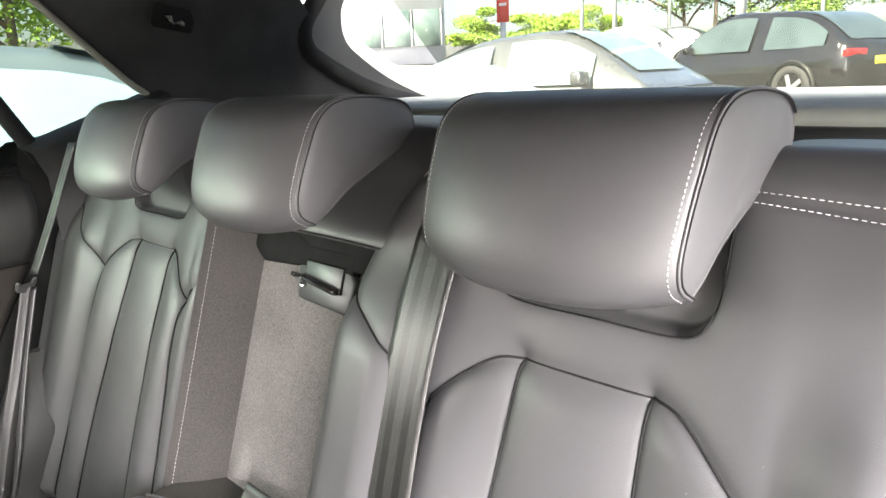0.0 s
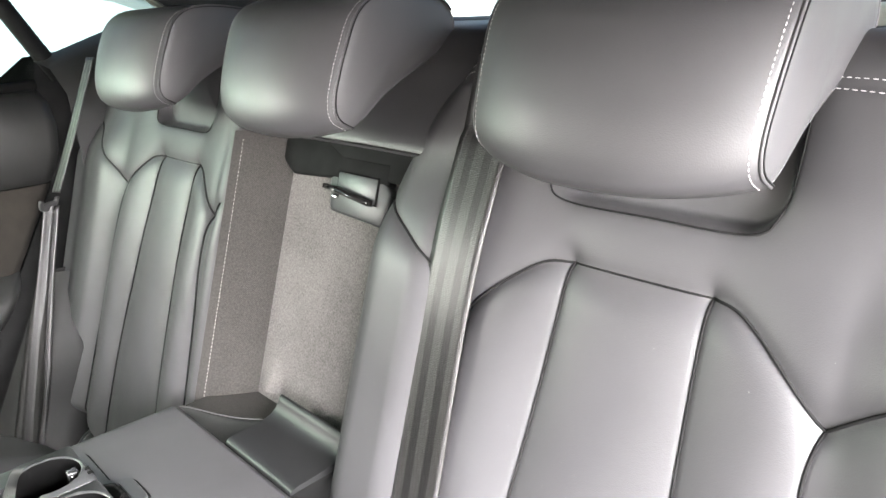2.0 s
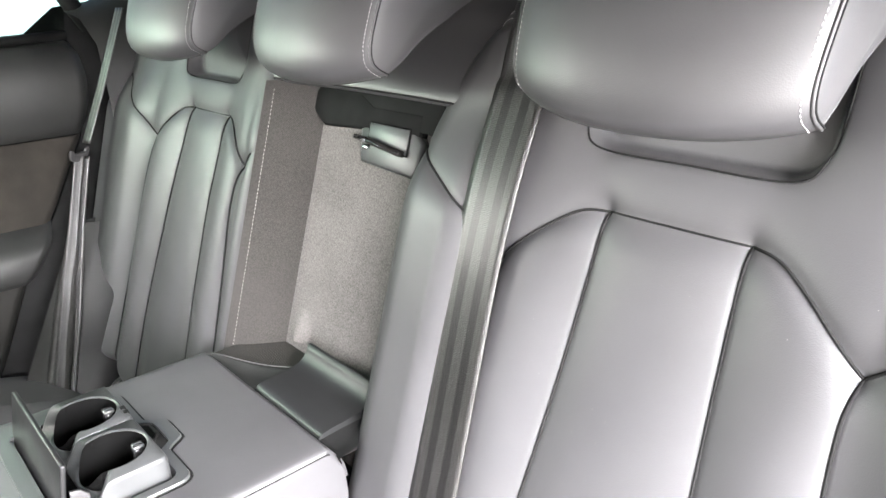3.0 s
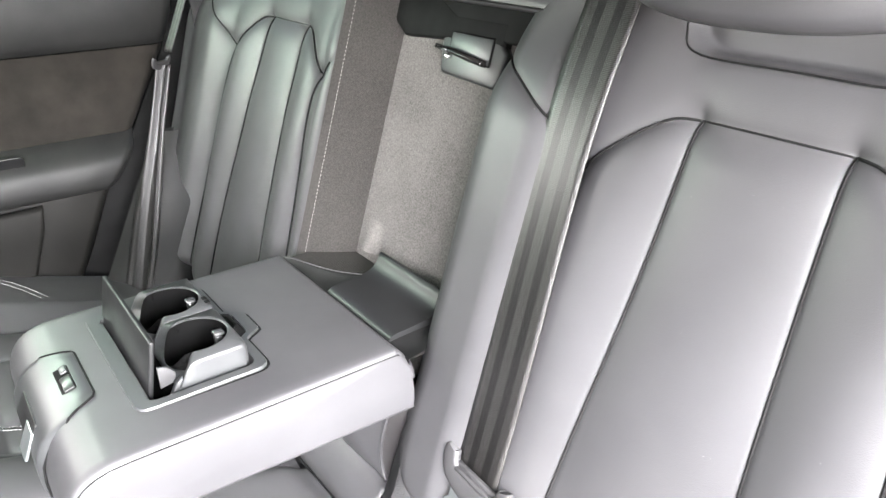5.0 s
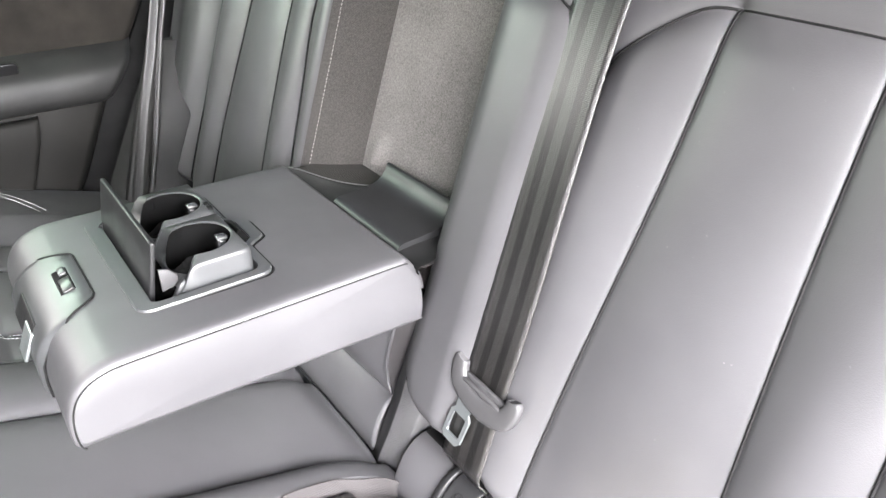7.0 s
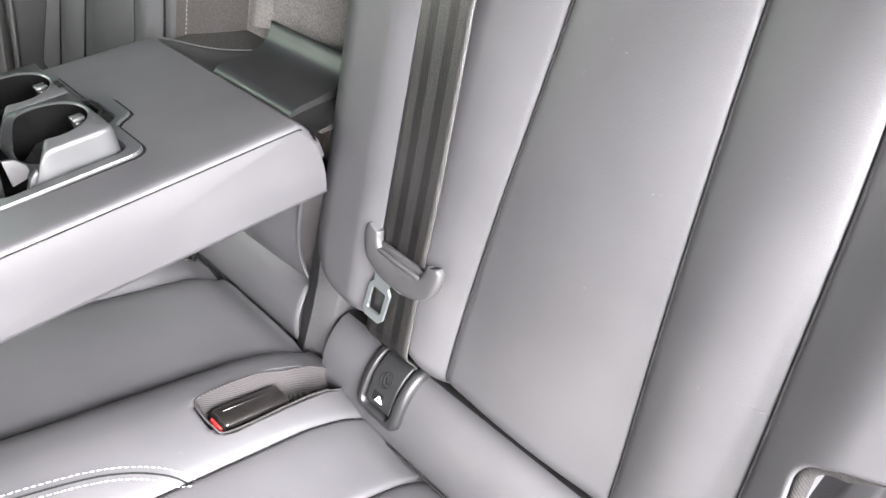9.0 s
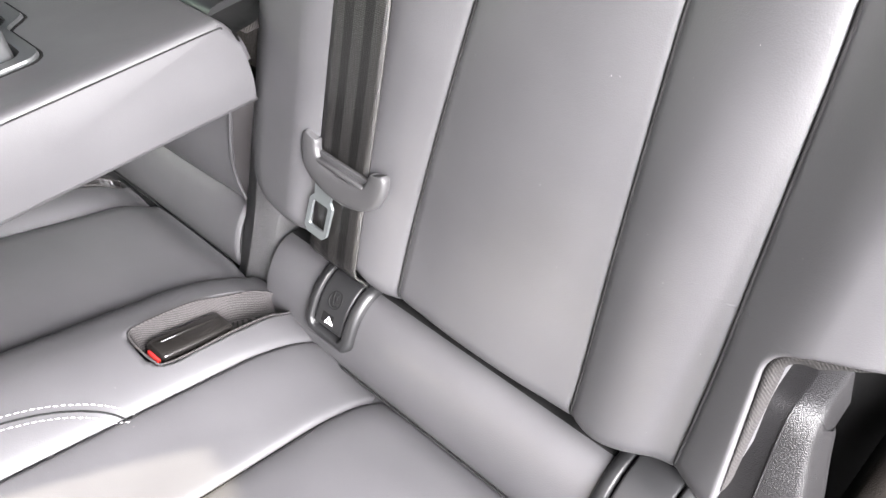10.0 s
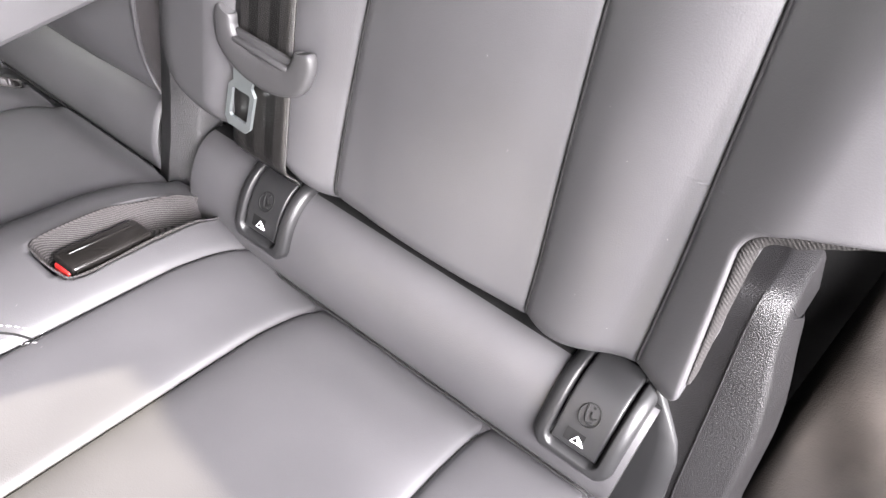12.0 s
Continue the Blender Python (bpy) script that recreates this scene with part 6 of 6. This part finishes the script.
                b2 = box((0.23, 0.02, 0.07), (0.115, 0, 0), 0.006, 1)
                bmesh.ops.transform(b2, matrix=Matrix.Translation((wx, sg * 0.915, R)) @ Euler((0, a, 0)).to_matrix().to_4x4(), verts=b2.verts)
                me = bpy.data.meshes.new("tmp")
                b2.to_mesh(me)
                b2.free()
                bmw.from_mesh(me)
                bpy.data.meshes.remove(me)
            part("rim", bmw, ALLOY, ty, smooth=False)
            # arch above the wheel
            arch = [(wx + (R + 0.05) * math.cos(a), sg * 0.915, R + (R + 0.05) * math.sin(a)) for a in np.linspace(-0.2, math.pi + 0.2, 16)]
            tube_part("wheel_arch", arch, 0.03, BLACK, th, sides=6)
    for sg in (-1, 1):
        part("door_mirror", box((0.12, 0.2, 0.13), (0.62, sg * 0.98, belt + 0.06), 0.03, 2), paint, th)
        part("tail_lamp", box((0.10, 0.42, 0.11), (-L + 0.05, sg * 0.64, belt - 0.10), 0.02, 2), TAIL, th)
        part("headlamp", box((0.22, 0.34, 0.12), (L - 0.2, sg * 0.60, belt - 0.30), 0.03, 2), CHROME, th)
    if plate:
        part("number_plate", box((0.02, 0.52, 0.11), (-L - 0.01, 0, 0.75), 0.004, 1), PLATE, th, "yellow number plate")
    return th


parked_car("grey saloon car parked behind", SILVER, out_at((-0.575, 0.818), 8.2), 6.0, "saloon", 4.8, 1.42, pane_mat=DIMGLASS)
parked_car("black sporty SUV parked across the lane", BLACKPAINT, out_at((-0.375, 0.927), 14.0), 160.0, "suv", 4.7, 1.56, True)
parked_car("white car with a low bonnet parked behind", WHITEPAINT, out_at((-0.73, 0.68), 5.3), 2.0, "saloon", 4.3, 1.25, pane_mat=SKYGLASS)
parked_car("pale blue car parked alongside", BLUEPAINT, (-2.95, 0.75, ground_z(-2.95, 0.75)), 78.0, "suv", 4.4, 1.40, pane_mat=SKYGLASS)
for way, dist, yaw, paint, kd in (((-0.50, 0.866), 23.0, 20, WHITEPAINT, "saloon"), ((-0.455, 0.89), 27.0, 15, SILVER, "saloon"), ((-0.40, 0.916), 30.0, 10, WHITEPAINT, "saloon"), ((-0.56, 0.83), 30.0, 15, SILVER, "suv"), ((-0.22, 0.975), 22.0, 165, SILVER, "saloon")):
    parked_car("parked car in the far rows", paint, out_at(way, dist), yaw, kd, 4.6, 1.45)


def leaves(centre, size, n, leaf, rng, lumps=9):
    """A crown of small leaf blades round several lumps, with gaps."""
    verts, faces = [], []
    blobs = [(Vector((rng.gauss(0, 0.42) * size[0], rng.gauss(0, 0.42) * size[1], rng.gauss(0, 0.34) * size[2])), rng.uniform(0.28, 0.5)) for _ in range(lumps)]
    for _ in range(n):
        b, r = rng.choice(blobs)
        d = Vector((rng.gauss(0, 1), rng.gauss(0, 1), rng.gauss(0, 1))).normalized() * (rng.random() ** 0.4) * r
        p = Vector(centre) + b + Vector((d.x * size[0], d.y * size[1], d.z * size[2]))
        a = Vector((rng.gauss(0, 1), rng.gauss(0, 1), rng.gauss(0, 0.6))).normalized()
        c = a.cross(Vector((rng.gauss(0, 1), rng.gauss(0, 1), rng.gauss(0, 1)))).normalized()
        s = leaf * rng.uniform(0.6, 1.4)
        o = len(verts)
        verts += [p - a * s, p + c * s * 0.5, p + a * s, p - c * s * 0.5]
        faces.append((o, o + 1, o + 2, o + 3))
    return verts, faces


def tree_thing(at, height, spread_m, seed, label="leafy green tree beyond the car park", n=6500, leaf=0.085, foliage=LEAF):
    rng = random.Random(seed)
    th = thing("tree", label, "tree", "trees beyond the car park", at=at)
    trunk = smooth_line([(0, 0, -0.3), (rng.uniform(-0.1, 0.1), rng.uniform(-0.1, 0.1), height * 0.3), (rng.uniform(-0.25, 0.25), rng.uniform(-0.25, 0.25), height * 0.75)], 6)
    rows = []
    for i, p in enumerate(trunk):
        r = 0.035 * height * (1 - 0.75 * i / len(trunk)) * 0.6
        rows.append([(p[0] + r * math.cos(a), p[1] + r * math.sin(a), p[2]) for a in np.linspace(0, 2 * math.pi, 9, endpoint=False)])
    v, f = sheet(rows, closed_u=True)
    tr = part("trunk", mesh_from("trunk", v, f, BARK), None, th)
    for k in range(5):
        q = trunk[int(len(trunk) * rng.uniform(0.4, 0.9))]
        a = rng.uniform(0, 6.28)
        e = (q[0] + math.cos(a) * spread_m * 0.5, q[1] + math.sin(a) * spread_m * 0.5, q[2] + height * 0.18)
        tube_part("limb", [tuple(q), tuple((np.array(q) + np.array(e)) / 2 + np.array((0, 0, 0.1))), e], 0.01 * height, BARK, tr, sides=6)
    v, f = leaves((0, 0, height * 0.62), (spread_m, spread_m, height * 0.42), n, leaf, rng)
    part("crown", mesh_from("crown", v, f, foliage, smooth=False), None, th)
    return th


for i, (way, dist, h, w) in enumerate((((-0.455, 0.890), 42.0, 6.5, 4.0), ((-0.42, 0.907), 40.0, 7.5, 4.4), ((-0.385, 0.923), 44.0, 7.0, 4.2), ((-0.31, 0.951), 41.0, 5.5, 3.4), ((-0.545, 0.838), 60.0, 3.6, 2.6), ((-0.575, 0.818), 62.0, 3.0, 2.4), ((-0.67, 0.742), 60.0, 3.2, 3.0), ((-0.615, 0.788), 60.0, 2.9, 2.6), ((-0.985, 0.17), 14.0, 6.0, 2.8), ((-0.965, 0.26), 13.0, 5.5, 2.6), ((-0.94, 0.34), 15.0, 5.0, 2.6))):
    tree_thing(out_at(way, dist), h, w, 40 + i, foliage=HEDGE if dist < 20 or dist > 55 else LEAF, leaf=0.05 if dist < 20 else 0.085, n=12000 if dist < 20 else 9000)

rng = random.Random(7)
v, f = [], []
for k in range(34):
    w = Vector((-0.70 + 0.011 * k, 0, 0))
    w.y = math.sqrt(1 - w.x ** 2)
    x, y, z = out_at(w, 50.0 + rng.uniform(-1, 1))
    a, b = leaves((x, y, z + 1.05), (1.3, 0.9, 0.45), 1500, 0.085, rng, 10)
    o = len(v)
    v += a
    f += [tuple(i + o for i in q) for q in b]
hedge = part("hedge", mesh_from("hedge", v, f, HEDGE, smooth=False), None)
tagged(hedge, "clipped bright green hedge behind the car park", "hedge", kind="stuff")

# white office building with window bands
bx, by, bz = out_at((-0.722, 0.692), 34.0)
office = thing("office_building", "white clad office building with glass bands", "building", at=(bx, by, bz))
office.rotation_euler = (0, 0, radians(47))
part("wall", box((14.0, 8.0, 9.0), (-6.2, 3.0, 4.5), 0.02, 1), CLAD, office)
part("roof", box((14.3, 8.3, 0.3), (-6.2, 3.0, 9.15), 0.02, 1), CLAD, office)
for lvl in range(3):
    for k in range(9):
        wd = part("window", box((1.15, 0.10, 1.55), (0.0 - 1.32 * k, -1.04, 1.55 + lvl * 2.7), 0.01, 1), DIMGLASS, office)
        part("window_frame", box((0.06, 0.14, 1.55), (0.64 - 1.32 * k, -1.05, 1.55 + lvl * 2.7), 0.005, 1), CLAD, wd)

sx, sy, sz = out_at((-0.647, 0.762), 40.0)
sign = thing("sign_pylon", "tall red sign pylon without lettering", "sign", at=(sx, sy, sz))
sign.rotation_euler = (0, 0, radians(40))
part("panel", box((0.66, 0.2, 1.3), (0, 0, 2.6), 0.03, 1), REDSIGN, sign)
part("mark", box((0.4, 0.02, 0.14), (0, -0.11, 2.85), 0.005, 1), WHITE, sign)
part("post", box((0.3, 0.12, 2.2), (0, 0, 0.9), 0.02, 1), GALV, sign)
for i, (way, dist, r, h) in enumerate((((-0.565, 0.825), 26.0, 0.07, 7.0), ((-0.53, 0.848), 30.0, 0.09, 8.0), ((-0.395, 0.919), 24.0, 0.16, 8.0), ((-0.47, 0.88), 33.0, 0.07, 7.0), ((-0.31, 0.95), 30.0, 0.07, 7.0))):
    pol = thing("lamp_post", "slim grey lamp post in the car park", "lamp post", "lamp posts", at=out_at(way, dist))
    tube_part("post", [(0, 0, -0.2), (0, 0, h * 0.5), (0, 0, h)], r, GALV, pol, sides=10)
    part("lamp_head", box((0.7, 0.2, 0.1), (0.3, 0, h), 0.03, 2), GALV, pol)
